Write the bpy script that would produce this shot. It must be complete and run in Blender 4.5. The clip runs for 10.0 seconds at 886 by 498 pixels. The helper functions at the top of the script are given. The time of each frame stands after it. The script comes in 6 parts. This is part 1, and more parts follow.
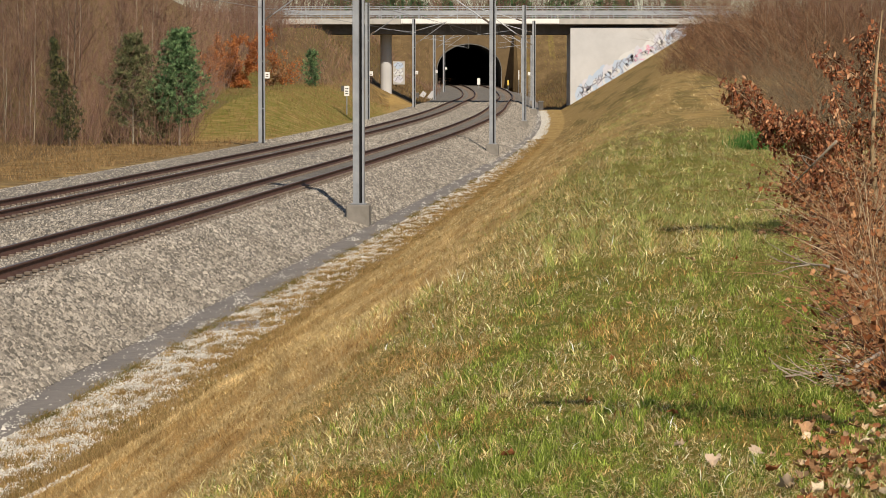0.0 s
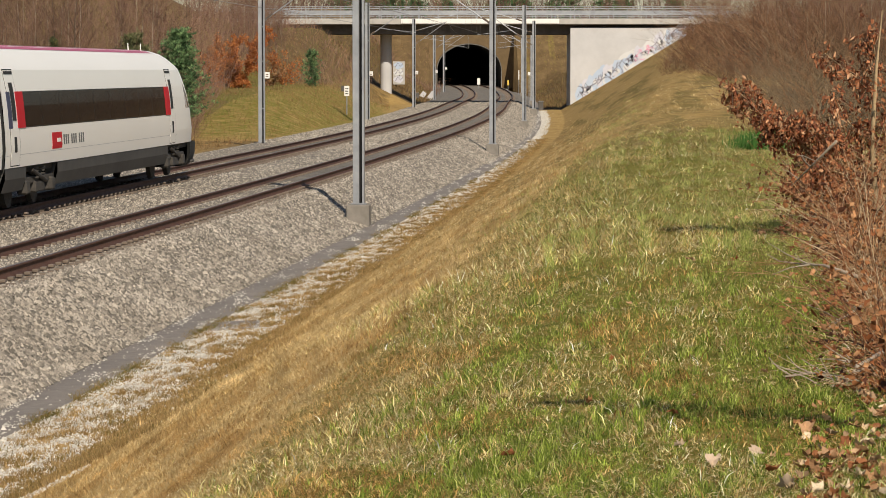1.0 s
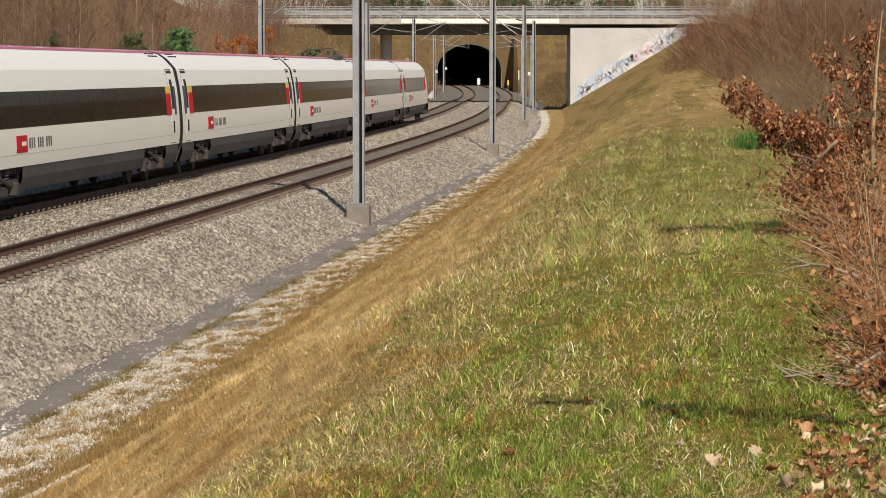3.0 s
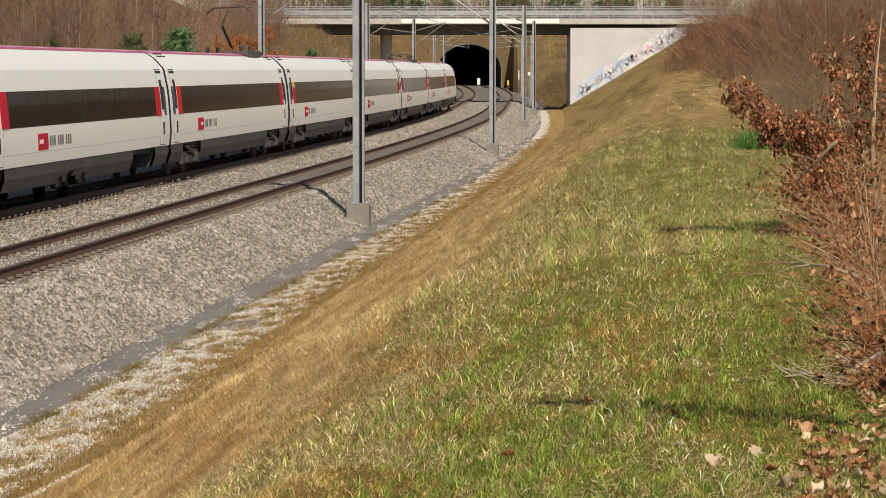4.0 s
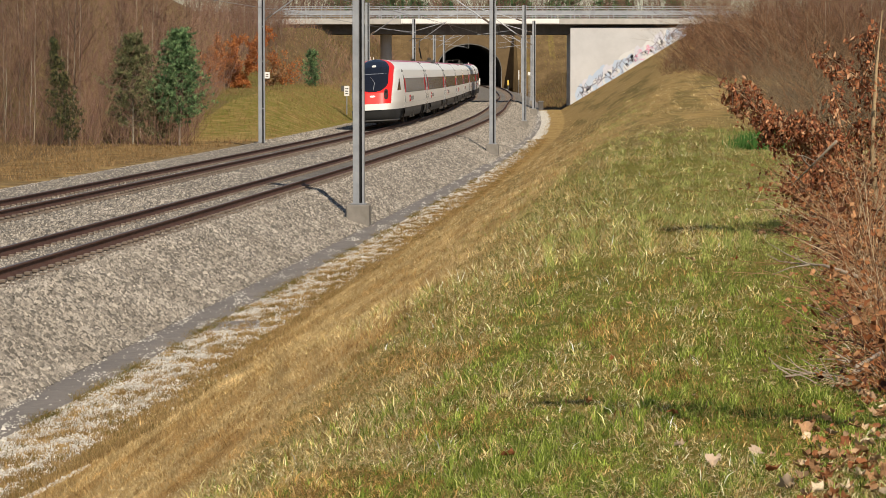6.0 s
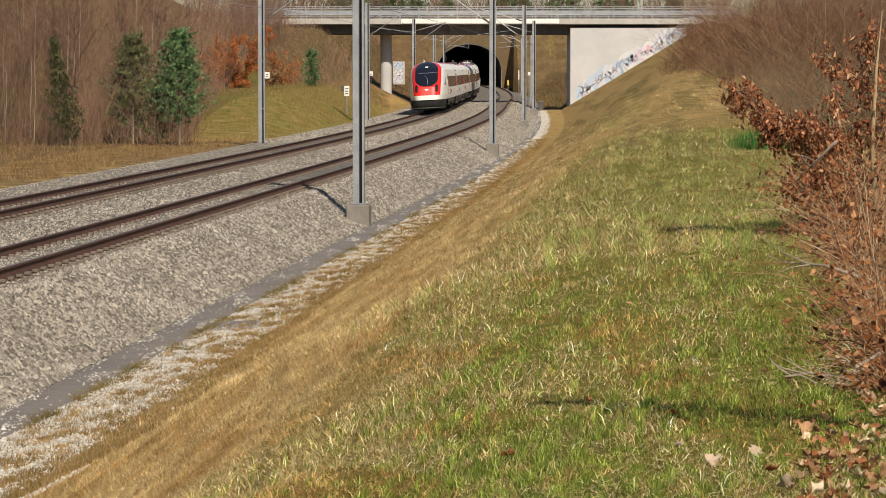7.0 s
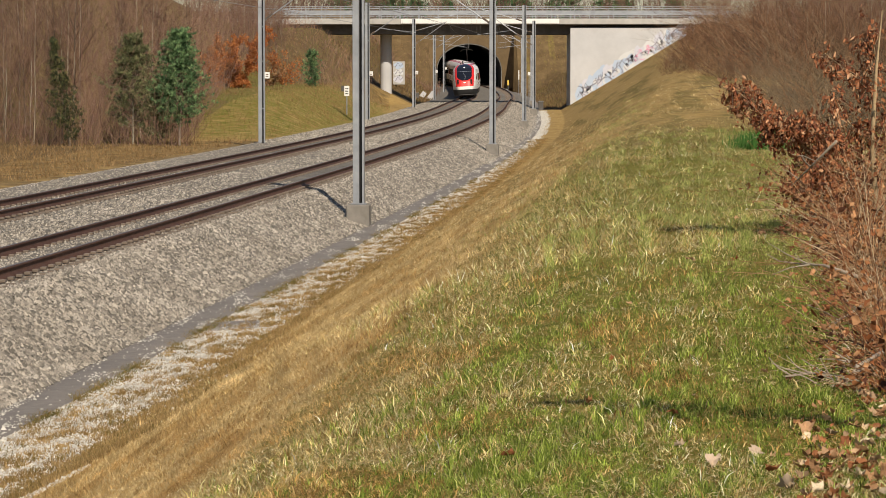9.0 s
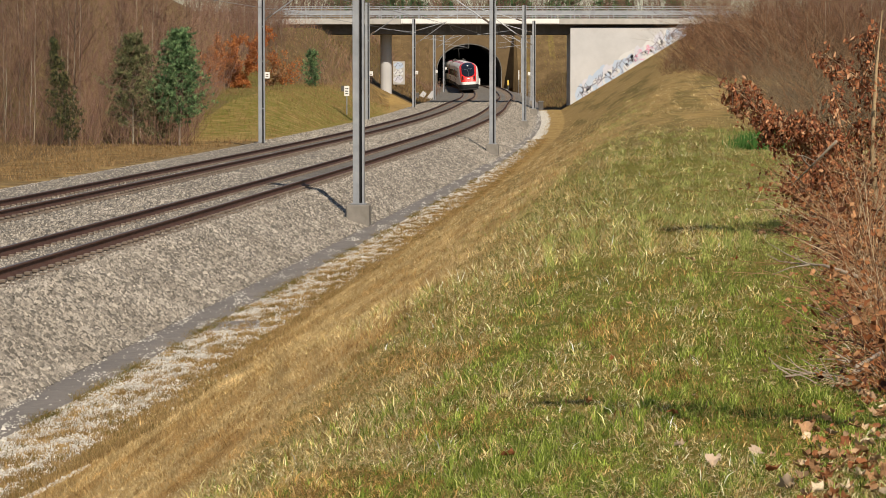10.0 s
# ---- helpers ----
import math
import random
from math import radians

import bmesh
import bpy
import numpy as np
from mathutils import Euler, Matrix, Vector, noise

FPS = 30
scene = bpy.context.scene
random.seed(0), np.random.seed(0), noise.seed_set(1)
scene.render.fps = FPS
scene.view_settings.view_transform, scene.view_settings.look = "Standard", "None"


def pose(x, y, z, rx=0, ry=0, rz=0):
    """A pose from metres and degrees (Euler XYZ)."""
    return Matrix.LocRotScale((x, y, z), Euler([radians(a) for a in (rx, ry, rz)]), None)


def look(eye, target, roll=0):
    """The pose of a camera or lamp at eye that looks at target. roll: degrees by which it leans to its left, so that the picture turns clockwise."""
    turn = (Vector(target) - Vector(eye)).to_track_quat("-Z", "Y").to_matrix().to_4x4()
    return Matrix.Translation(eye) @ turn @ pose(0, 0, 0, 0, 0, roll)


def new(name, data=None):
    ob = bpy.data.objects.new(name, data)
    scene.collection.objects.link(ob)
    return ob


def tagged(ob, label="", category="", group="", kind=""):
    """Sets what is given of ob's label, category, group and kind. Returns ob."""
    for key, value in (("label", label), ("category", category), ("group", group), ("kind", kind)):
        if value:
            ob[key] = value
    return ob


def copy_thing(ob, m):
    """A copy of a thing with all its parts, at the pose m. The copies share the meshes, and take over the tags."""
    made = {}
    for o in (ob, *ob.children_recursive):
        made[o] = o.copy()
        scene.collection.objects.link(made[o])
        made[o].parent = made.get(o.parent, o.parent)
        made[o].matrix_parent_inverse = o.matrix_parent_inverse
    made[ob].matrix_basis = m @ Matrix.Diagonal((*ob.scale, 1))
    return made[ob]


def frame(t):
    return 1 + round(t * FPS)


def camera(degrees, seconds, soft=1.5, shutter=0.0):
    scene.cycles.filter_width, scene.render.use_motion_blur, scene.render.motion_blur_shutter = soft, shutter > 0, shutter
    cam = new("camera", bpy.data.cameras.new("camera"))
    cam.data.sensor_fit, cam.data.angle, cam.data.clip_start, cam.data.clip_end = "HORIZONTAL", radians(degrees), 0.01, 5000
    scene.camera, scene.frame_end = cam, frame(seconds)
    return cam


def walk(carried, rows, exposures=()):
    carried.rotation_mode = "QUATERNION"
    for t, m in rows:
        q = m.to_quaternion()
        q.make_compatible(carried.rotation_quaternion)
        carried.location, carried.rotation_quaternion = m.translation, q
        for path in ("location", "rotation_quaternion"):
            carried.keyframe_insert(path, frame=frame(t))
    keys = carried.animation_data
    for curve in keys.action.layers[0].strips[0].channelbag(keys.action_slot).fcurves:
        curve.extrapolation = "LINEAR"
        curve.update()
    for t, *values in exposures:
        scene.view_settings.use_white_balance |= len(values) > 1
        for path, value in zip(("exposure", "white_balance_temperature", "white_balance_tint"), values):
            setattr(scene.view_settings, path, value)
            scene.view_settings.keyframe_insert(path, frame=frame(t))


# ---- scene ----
cam = camera(16.945, 10.0, soft=0.65)

# ---- camera: stands still on the bank above the line ----
EYE = (0.0, 0.0, 3.168)
PITCH = math.degrees(math.atan((441 - 123.75) / 5263.2))
cam.location = EYE
walk(cam, [(0.0, pose(*EYE, 90 - PITCH, 0, 0)), (10.0, pose(*EYE, 90 - PITCH, 0, 0))], exposures=[(0.0, 0.0), (10.0, 0.0)])

# ---- world, sun ----
SUN_TO = Vector((0.36, -1.2, 1.0)).normalized()
world = bpy.data.worlds.new("sky")
world.use_nodes = True
scene.world = world
wn = world.node_tree.nodes
sky = wn.new("ShaderNodeTexSky")
sky.sky_type, sky.sun_disc = "NISHITA", False
sky.sun_elevation = math.asin(SUN_TO.z)
sky.sun_rotation = math.atan2(SUN_TO.x, SUN_TO.y)
sky.air_density, sky.dust_density = 1.0, 0.5
wn["Background"].inputs[1].default_value = 0.069
world.node_tree.links.new(sky.outputs[0], wn["Background"].inputs[0])
sun = new("sun", bpy.data.lights.new("sun", "SUN"))
sun.data.energy, sun.data.angle, sun.data.color = 5.0, radians(0.55), (1.0, 0.885, 0.715)
sun.matrix_world = look(SUN_TO * 100, (0, 0, 0))


# ---- materials ----
def material(name, colors, scale=8.0, rough=0.8, metal=0.0, bump=0.2, bump_scale=None, coords="Object", detail=6.0, attr=None, spec=0.5, stretch=(1, 1, 1), vary=0.0, random_color=0.0, ior=1.5):
    """Procedural surface: colours mixed by noise at two scales, optional second colour by a mesh attribute, fine relief."""
    m = bpy.data.materials.new(name)
    m.use_nodes = True
    nt = m.node_tree
    n, l = nt.nodes, nt.links.new
    b = n["Principled BSDF"]
    b.inputs["Roughness"].default_value, b.inputs["Metallic"].default_value = rough, metal
    b.inputs["Specular IOR Level"].default_value = spec
    b.inputs["IOR"].default_value = ior
    tc = n.new("ShaderNodeTexCoord")
    mp = n.new("ShaderNodeMapping")
    mp.inputs["Scale"].default_value = stretch
    l(tc.outputs[coords], mp.inputs[0])

    def noise_at(s, d=detail):
        t = n.new("ShaderNodeTexNoise")
        t.inputs["Scale"].default_value, t.inputs["Detail"].default_value, t.inputs["Roughness"].default_value = s, d, 0.65
        l(mp.outputs[0], t.inputs[0])
        return t

    def ramp(cols, fac):
        r = n.new("ShaderNodeValToRGB")
        e = r.color_ramp.elements
        while len(e) < len(cols):
            e.new(0.5)
        for i, c in enumerate(cols):
            e[i].position = 0.3 + 0.4 * i / max(1, len(cols) - 1)
            e[i].color = (*c, 1)
        l(fac, r.inputs[0])
        return r

    def mix(fac, a, c, mode="MIX"):
        x = n.new("ShaderNodeMix")
        x.data_type, x.blend_type = "RGBA", mode
        if isinstance(fac, float):
            x.inputs[0].default_value = fac
        else:
            l(fac, x.inputs[0])
        l(a, x.inputs[6])
        l(c, x.inputs[7])
        return x.outputs[2]

    fine, broad = noise_at(scale), noise_at(scale * 0.13, 3.0)
    col = ramp(colors, fine.outputs[0]).outputs[0]
    col2 = ramp(colors, broad.outputs[0]).outputs[0]
    col = mix(0.45, col, col2)
    for name_a, cols, s in attr or ():
        a = n.new("ShaderNodeAttribute")
        a.attribute_name = name_a
        c = ramp(cols, noise_at(s).outputs[0]).outputs[0]
        add = n.new("ShaderNodeMath")
        add.operation = "MULTIPLY_ADD"
        l(noise_at(1.3, 8.0).outputs[0], add.inputs[0])
        add.inputs[1].default_value = 1.6
        l(a.outputs["Fac"], add.inputs[2])
        mr = n.new("ShaderNodeMapRange")
        mr.inputs["From Min"].default_value, mr.inputs["From Max"].default_value = 1.1, 1.5
        l(add.outputs[0], mr.inputs[0])
        col = mix(mr.outputs[0], col, c)
    if random_color:
        oi = n.new("ShaderNodeObjectInfo")
        hs = n.new("ShaderNodeHueSaturation")
        mr = n.new("ShaderNodeMapRange")
        mr.inputs["To Min"].default_value, mr.inputs["To Max"].default_value = 1 - random_color, 1 + random_color
        l(oi.outputs["Random"], mr.inputs[0])
        l(mr.outputs[0], hs.inputs["Value"])
        l(col, hs.inputs["Color"])
        col = hs.outputs[0]
    if vary:
        g = n.new("ShaderNodeNewGeometry")
        hs = n.new("ShaderNodeHueSaturation")
        mr = n.new("ShaderNodeMapRange")
        mr.inputs["To Min"].default_value, mr.inputs["To Max"].default_value = 1 - vary, 1 + vary
        l(g.outputs["Random Per Island"], mr.inputs[0])
        l(mr.outputs[0], hs.inputs["Value"])
        l(col, hs.inputs["Color"])
        col = hs.outputs[0]
    l(col, b.inputs["Base Color"])
    if bump:
        bp = n.new("ShaderNodeBump")
        bp.inputs["Strength"].default_value, bp.inputs["Distance"].default_value = bump, 0.05
        l(noise_at(bump_scale or scale * 2).outputs[0], bp.inputs["Height"])
        l(bp.outputs[0], b.inputs["Normal"])
    return m


STRAW = ((0.22, 0.14, 0.052), (0.36, 0.24, 0.09), (0.48, 0.34, 0.145))
GREEN = ((0.085, 0.09, 0.014), (0.145, 0.14, 0.022), (0.23, 0.195, 0.045))
OLIVE_TURF = ((0.13, 0.10, 0.03), (0.185, 0.14, 0.046), (0.25, 0.18, 0.068))
EARTH = ((0.09, 0.06, 0.03), (0.14, 0.094, 0.046), (0.19, 0.13, 0.064))
GRAVEL = ((0.30, 0.27, 0.23), (0.48, 0.45, 0.40), (0.66, 0.64, 0.6))
M = dict(
    ground=material("dry_turf", STRAW, 3.0, 0.95, bump=0.6, bump_scale=14, detail=10, coords="Object", spec=0.1, attr=(("brown", EARTH, 0.7), ("green", GREEN, 4.0), ("olive", OLIVE_TURF, 2.0), ("gravel", GRAVEL, 9.0))),
    ballast=material("ballast_gravel", ((0.06, 0.052, 0.043), (0.16, 0.142, 0.12), (0.30, 0.275, 0.24)), 9.0, 0.95, bump=1.0, bump_scale=14, detail=10),
    stones=material("ballast_stones", ((0.20, 0.172, 0.138), (0.32, 0.282, 0.234), (0.44, 0.395, 0.34)), 3.0, 0.9, bump=0.3, bump_scale=40, vary=0.62),
    path=material("worn_asphalt", ((0.14, 0.125, 0.115), (0.19, 0.17, 0.155), (0.24, 0.21, 0.19)), 5.0, 0.9, bump=0.2, bump_scale=60),
    rail=material("rusty_rail", ((0.06, 0.026, 0.017), (0.10, 0.045, 0.028), (0.14, 0.068, 0.044)), 12.0, 0.7, 0.2, 0.3),
    rail_head=material("worn_rail_head", ((0.12, 0.09, 0.075), (0.20, 0.165, 0.145)), 6.0, 0.45, 0.7, 0.05),
    sleeper=material("stained_concrete_sleeper", ((0.10, 0.072, 0.052), (0.16, 0.122, 0.094), (0.21, 0.17, 0.137)), 6.0, 0.9, bump=0.3, random_color=0.15),
    steel=material("galvanised_steel", ((0.22, 0.23, 0.25), (0.32, 0.335, 0.36), (0.42, 0.43, 0.45)), 2.5, 0.5, 0.35, 0.08),
    wire=material("bright_wire", ((0.16, 0.155, 0.15), (0.24, 0.23, 0.22)), 3.0, 0.5, 0.3, 0.0),
    concrete=material("weathered_concrete", ((0.30, 0.285, 0.26), (0.42, 0.40, 0.37), (0.52, 0.50, 0.47)), 1.2, 0.9, bump=0.25, bump_scale=18),
    pale_concrete=material("pale_sunlit_concrete", ((0.42, 0.415, 0.42), (0.50, 0.495, 0.50), (0.57, 0.565, 0.57)), 0.5, 0.9, bump=0.15, bump_scale=10),
    # Dark tone; also holds the shade under the bridge and in the tunnel.
    dark_concrete=material("dark_and_shaded_concrete", ((0.06, 0.055, 0.05), (0.10, 0.092, 0.085), (0.16, 0.15, 0.14)), 1.0, 0.95, bump=0.2),
    # Near-black stands in for the shade in the slit of the masts.
    dark_steel=material("shaded_slit_steel", ((0.008, 0.008, 0.009), (0.016, 0.015, 0.015)), 3.0, 0.8, 0.0, 0.1),
    block=material("stained_foundation_concrete", ((0.15, 0.135, 0.115), (0.22, 0.20, 0.175), (0.30, 0.275, 0.245)), 3.0, 0.95, bump=0.4, bump_scale=30, detail=8),
    white_paint=material("white_painted_metal", ((0.72, 0.70, 0.66), (0.8, 0.79, 0.76)), 1.5, 0.5, bump=0.03),
)


# ---- small building helpers ----
def part(name, bm, mat, parent=None, label="", smooth=False):
    """Links a bmesh (or ready mesh) as one mesh object, under a thing or a part when a parent is given."""
    if isinstance(bm, bmesh.types.BMesh):
        me = bpy.data.meshes.new(name)
        bmesh.ops.recalc_face_normals(bm, faces=bm.faces)
        bm.to_mesh(me)
        bm.free()
    else:
        me = bm
    if mat and not me.materials:
        me.materials.append(mat)
    if smooth:
        me.shade_smooth()
    ob = new(name, me)
    if parent:
        ob.parent = parent
    return tagged(ob, label)


def mesh_from(name, verts, faces, mat=None):
    """A mesh from numpy arrays: verts (n, 3), faces (m, k) with k the same for all."""
    verts, faces = np.asarray(verts, np.float32), np.asarray(faces, np.int32)
    me = bpy.data.meshes.new(name)
    me.vertices.add(len(verts))
    me.vertices.foreach_set("co", verts.ravel())
    k = faces.shape[1]
    me.loops.add(faces.size)
    me.loops.foreach_set("vertex_index", faces.ravel())
    me.polygons.add(len(faces))
    me.polygons.foreach_set("loop_start", np.arange(0, faces.size, k, dtype=np.int32))
    me.update(calc_edges=True)
    me.validate()
    if mat:
        me.materials.append(mat)
    return me


def box(bm, x0, x1, y0, y1, z0, z1, bevel=0.0, m=None):
    """A box, with its edges rounded off by bevel."""
    r = bmesh.ops.create_cube(bm, size=1.0)["verts"]
    for v in r:
        v.co = Vector((x0 + (v.co.x + 0.5) * (x1 - x0), y0 + (v.co.y + 0.5) * (y1 - y0), z0 + (v.co.z + 0.5) * (z1 - z0)))
    if bevel:
        edges = list({e for v in r for e in v.link_edges})
        r = list({v for f in bmesh.ops.bevel(bm, geom=edges, offset=bevel, segments=1, affect="EDGES")["faces"] for v in f.verts} | {v for v in r if v.is_valid})
    if m:
        bmesh.ops.transform(bm, matrix=m, verts=r)


def tube(bm, pts, r, n=6, r1=None):
    """A round bar along points, tapering from r to r1."""
    pts = [Vector(p) for p in pts]
    rings = []
    for i, p in enumerate(pts):
        d = (pts[min(i + 1, len(pts) - 1)] - pts[max(i - 1, 0)]).normalized()
        a = d.cross(Vector((0, 0, 1)) if abs(d.z) < 0.9 else Vector((1, 0, 0))).normalized()
        c = d.cross(a)
        rr = r if r1 is None else r + (r1 - r) * i / (len(pts) - 1)
        rings.append([bm.verts.new(p + (a * math.cos(t) + c * math.sin(t)) * rr) for t in (2 * math.pi * k / n for k in range(n))])
    for s, e in zip(rings, rings[1:]):
        for k in range(n):
            bm.faces.new((s[k], s[(k + 1) % n], e[(k + 1) % n], e[k]))
    bm.faces.new(rings[0][::-1])
    bm.faces.new(rings[-1])


def join_copies(name, me, poses):
    """One mesh of many copies of a small mesh."""
    src = np.empty(len(me.vertices) * 3, np.float32)
    me.vertices.foreach_get("co", src)
    src = src.reshape(-1, 3)
    me.calc_loop_triangles()
    tri = np.empty(len(me.loop_triangles) * 3, np.int32)
    me.loop_triangles.foreach_get("vertices", tri)
    tri = tri.reshape(-1, 3)
    P = np.array([np.array(m) for m in poses])
    V = np.einsum("nij,vj->nvi", P[:, :3, :3], src) + P[:, None, :3, 3]
    F = tri[None] + (np.arange(len(P)) * len(src))[:, None, None]
    return mesh_from(name, V.reshape(-1, 3), F.reshape(-1, 3))


def empty(name, m=None):
    ob = new(name)
    ob.empty_display_size = 0.2
    if m is not None:
        ob.matrix_world = m
    return ob


# ---- the line: plan and profile of the two tracks ----
HALF = 2.228
GAUGE = 0.75
CANT = 0.06


def poly_x(y):
    q = y / 100
    return -15.9044 + 7.5094 * q + 1.2218 * q**2 - 0.9564 * q**3 + 0.0899 * q**4 + 0.0091 * q**5


KNOT_Y = np.concatenate([[-220, -150, -80, -20], np.arange(30, 290, 10), [300, 330, 360, 390, 415, 430, 445, 480, 520, 560, 600, 660]])
KNOT_X = np.concatenate([[poly_x(30) + (y - 30) * 0.078 for y in (-220, -150, -80, -20)], [poly_x(y) for y in np.arange(30, 290, 10)],
                         [1.37, 2.5, 3.16, 3.36, 3.02, 2.62, 2.08, 0.35, -2.4, -6.0, -10.6, -18.8]])
KNOT_Z = np.interp(KNOT_Y, [-220, 310, 340, 370, 400, 430, 445, 660], [0, 0, 0.06, 0.22, 0.47, 0.78, 0.93, 2.6])


def smooth_table(ys, vs):
    """Dense table through knots, smoothed, for plain linear lookup."""
    dense = np.arange(ys[0], ys[-1], 2.0)
    v = np.interp(dense, ys, vs)
    pad = np.concatenate([2 * v[0] - v[1:13][::-1], v, 2 * v[-1] - v[-13:-1][::-1]])
    return dense, np.convolve(pad, np.hanning(27)[1:-1] / np.hanning(27).sum(), "same")[12:-12]


LINE_Y, LINE_X = smooth_table(KNOT_Y, KNOT_X)
_, LINE_Z = smooth_table(KNOT_Y, KNOT_Z)


def far_x(y):
    return np.interp(y, LINE_Y, LINE_X)


def mid_x(y):
    """The middle between the tracks; beyond the modelled line it runs on straight."""
    y = np.asarray(y, float)
    return np.interp(y, LINE_Y, LINE_X) + HALF + np.minimum(0, y - LINE_Y[0]) * 0.078


def rail_z(y):
    return np.interp(y, LINE_Y, LINE_Z)


def heading(y):
    return (far_x(y + 2.0) - far_x(y - 2.0)) / 4.0


def at_line(u, y, z=0.0):
    """A point u metres to the side of the middle of the line, at the way y."""
    s = heading(y)
    k = 1 / math.sqrt(1 + s * s)
    return Vector((float(mid_x(y)) + u * k, y - u * s * k, float(rail_z(y)) + z))


# ---- ground ----
def mixstep(a, b, t):
    t = np.clip((t - a) / (b - a), 0, 1)
    return t * t * (3 - 2 * t)


PORTAL_Y = 446.0


def ground_z(u, y):
    """Height of the ground over the rail level at y = 0, by the offset u from the middle of the line."""
    u, y = np.broadcast_arrays(np.asarray(u, float), np.asarray(y, float))
    base = rail_z(y)
    # right bank: foot, slope, brow, shelf
    brow = np.interp(y, [-60, 60, 100, 190, 300, 440], [1.5, 1.5, 1.6, 3.3, 7.3, 9.0])
    slope = np.interp(y, [90, 250], [0.51, 0.60])
    foot = np.interp(y, [0, 150, 300], [7.4, 7.4, 8.3])
    right = -1.0 + np.clip(u - 6.0, 0, 1.4) * 0.06 + np.maximum(0, u - foot) * slope
    shelf = brow + np.maximum(0, u - 16) * 0.015
    k = 0.35
    right = np.where(u > 6, -np.log(np.exp(-np.clip(right, -5, 40) / k) + np.exp(-shelf / k)) * k, right)
    # left side: level strip, then a mound and the wooded hill
    up = mixstep(150, 185, y)
    bench = np.interp(y, [150, 200, 300, 440], [0.6, 1.8, 2.1, 4.0])
    mound = -0.35 + np.clip((-u - 7.0) * 0.5, 0, None)
    mound = -np.log(np.exp(-np.clip(mound, -5, 40) / 0.25) + np.exp(-bench / 0.25)) * 0.25
    hill = np.clip((-u - np.interp(y, [150, 250, 300, 440], [17, 14.5, 11.5, 10.0])) * np.interp(y, [150, 300], [0.35, 0.75]), 0, np.interp(y, [150, 300], [14, 7.0]))
    spur = -0.35 + np.clip((-u - 9.3) * 1.2, 0, 7.4)
    near_bridge = mixstep(250, 284, y) * (1 - mixstep(299, 303, y))
    flat = -0.4 + np.maximum(0, -u - 17) * 0.12
    left = flat * (1 - up) + (mound + hill) * up
    left = left * (1 - near_bridge) + spur * near_bridge
    left = np.minimum(left, 30)
    bed = np.interp(u, [-6.6, -5.9, -3.9, 3.75, 5.45, 6.0], [-0.45, -0.40, -0.34, -0.34, -1.06, -1.0])
    z = np.where(u < -6.6, left, np.where(u < 6.0, bed, right))
    z = z + base
    # the hill over the tunnel
    cover = np.where(y > PORTAL_Y, 10.5 + (y - PORTAL_Y) * 0.0, -99)
    bank = np.where((np.abs(u) > 6.3), np.clip((y - (PORTAL_Y - 14)) / 14, 0, 1) * 10.5, -99)
    z = np.maximum(z, np.maximum(cover, np.where((y <= PORTAL_Y) & (y > PORTAL_Y - 14), bank, -99)))
    far = mixstep(700, 1400, np.abs(y)) + mixstep(120, 500, np.abs(u))
    return z * 1.0 + np.clip(far, 0, 1) * 2.0


def patches(x, y, f, seed):
    """Soft patchy field between 0 and 1."""
    r = np.random.default_rng(seed)
    v = np.zeros_like(x)
    for k in range(5):
        a = r.uniform(0, math.pi)
        q = f * r.uniform(0.6, 2.2)
        v += np.sin((x * math.cos(a) + y * math.sin(a)) * q + r.uniform(0, 6) + 1.5 * np.sin((x * math.sin(a) - y * math.cos(a)) * q * 0.7))
    return 1 / (1 + np.exp(-v * 0.9))


PHASES = np.random.default_rng(5).uniform(0, 6, (3, 4))


def rough_z(u, y):
    """Small humps of the banks."""
    r = 0.0
    for (f, a), ph in zip(((0.23, 0.016), (0.61, 0.009), (1.7, 0.006)), PHASES):
        r = r + a * np.where((y > 125) & (f > 0.5), 0.0, 1.0) * (np.sin(u * f * 2 + ph[0] + np.sin(y * f * 0.7 + ph[1]) * 1.5) * np.sin(y * f + ph[2] + np.sin(u * f + ph[3]) * 1.4))
    return r * np.where(u > 6.4, mixstep(6.4, 8.5, u), np.where(u < -7.2, mixstep(7.2, 10, -u), 0)) * np.where(np.abs(u) > 60, 0, 1)


def surface(x, y):
    """Height of the finished ground under the point x, y."""
    u = np.asarray(x, float) - mid_x(y)
    return ground_z(u, y) + rough_z(u, y)


def gravel_edge(y):
    """Outer edge of the pale gravel strip beside the path."""
    return np.interp(y, [26, 38, 50, 79, 110, 143, 208, 270], [8.3, 7.9, 7.4, 6.95, 6.75, 6.55, 6.45, 6.6])


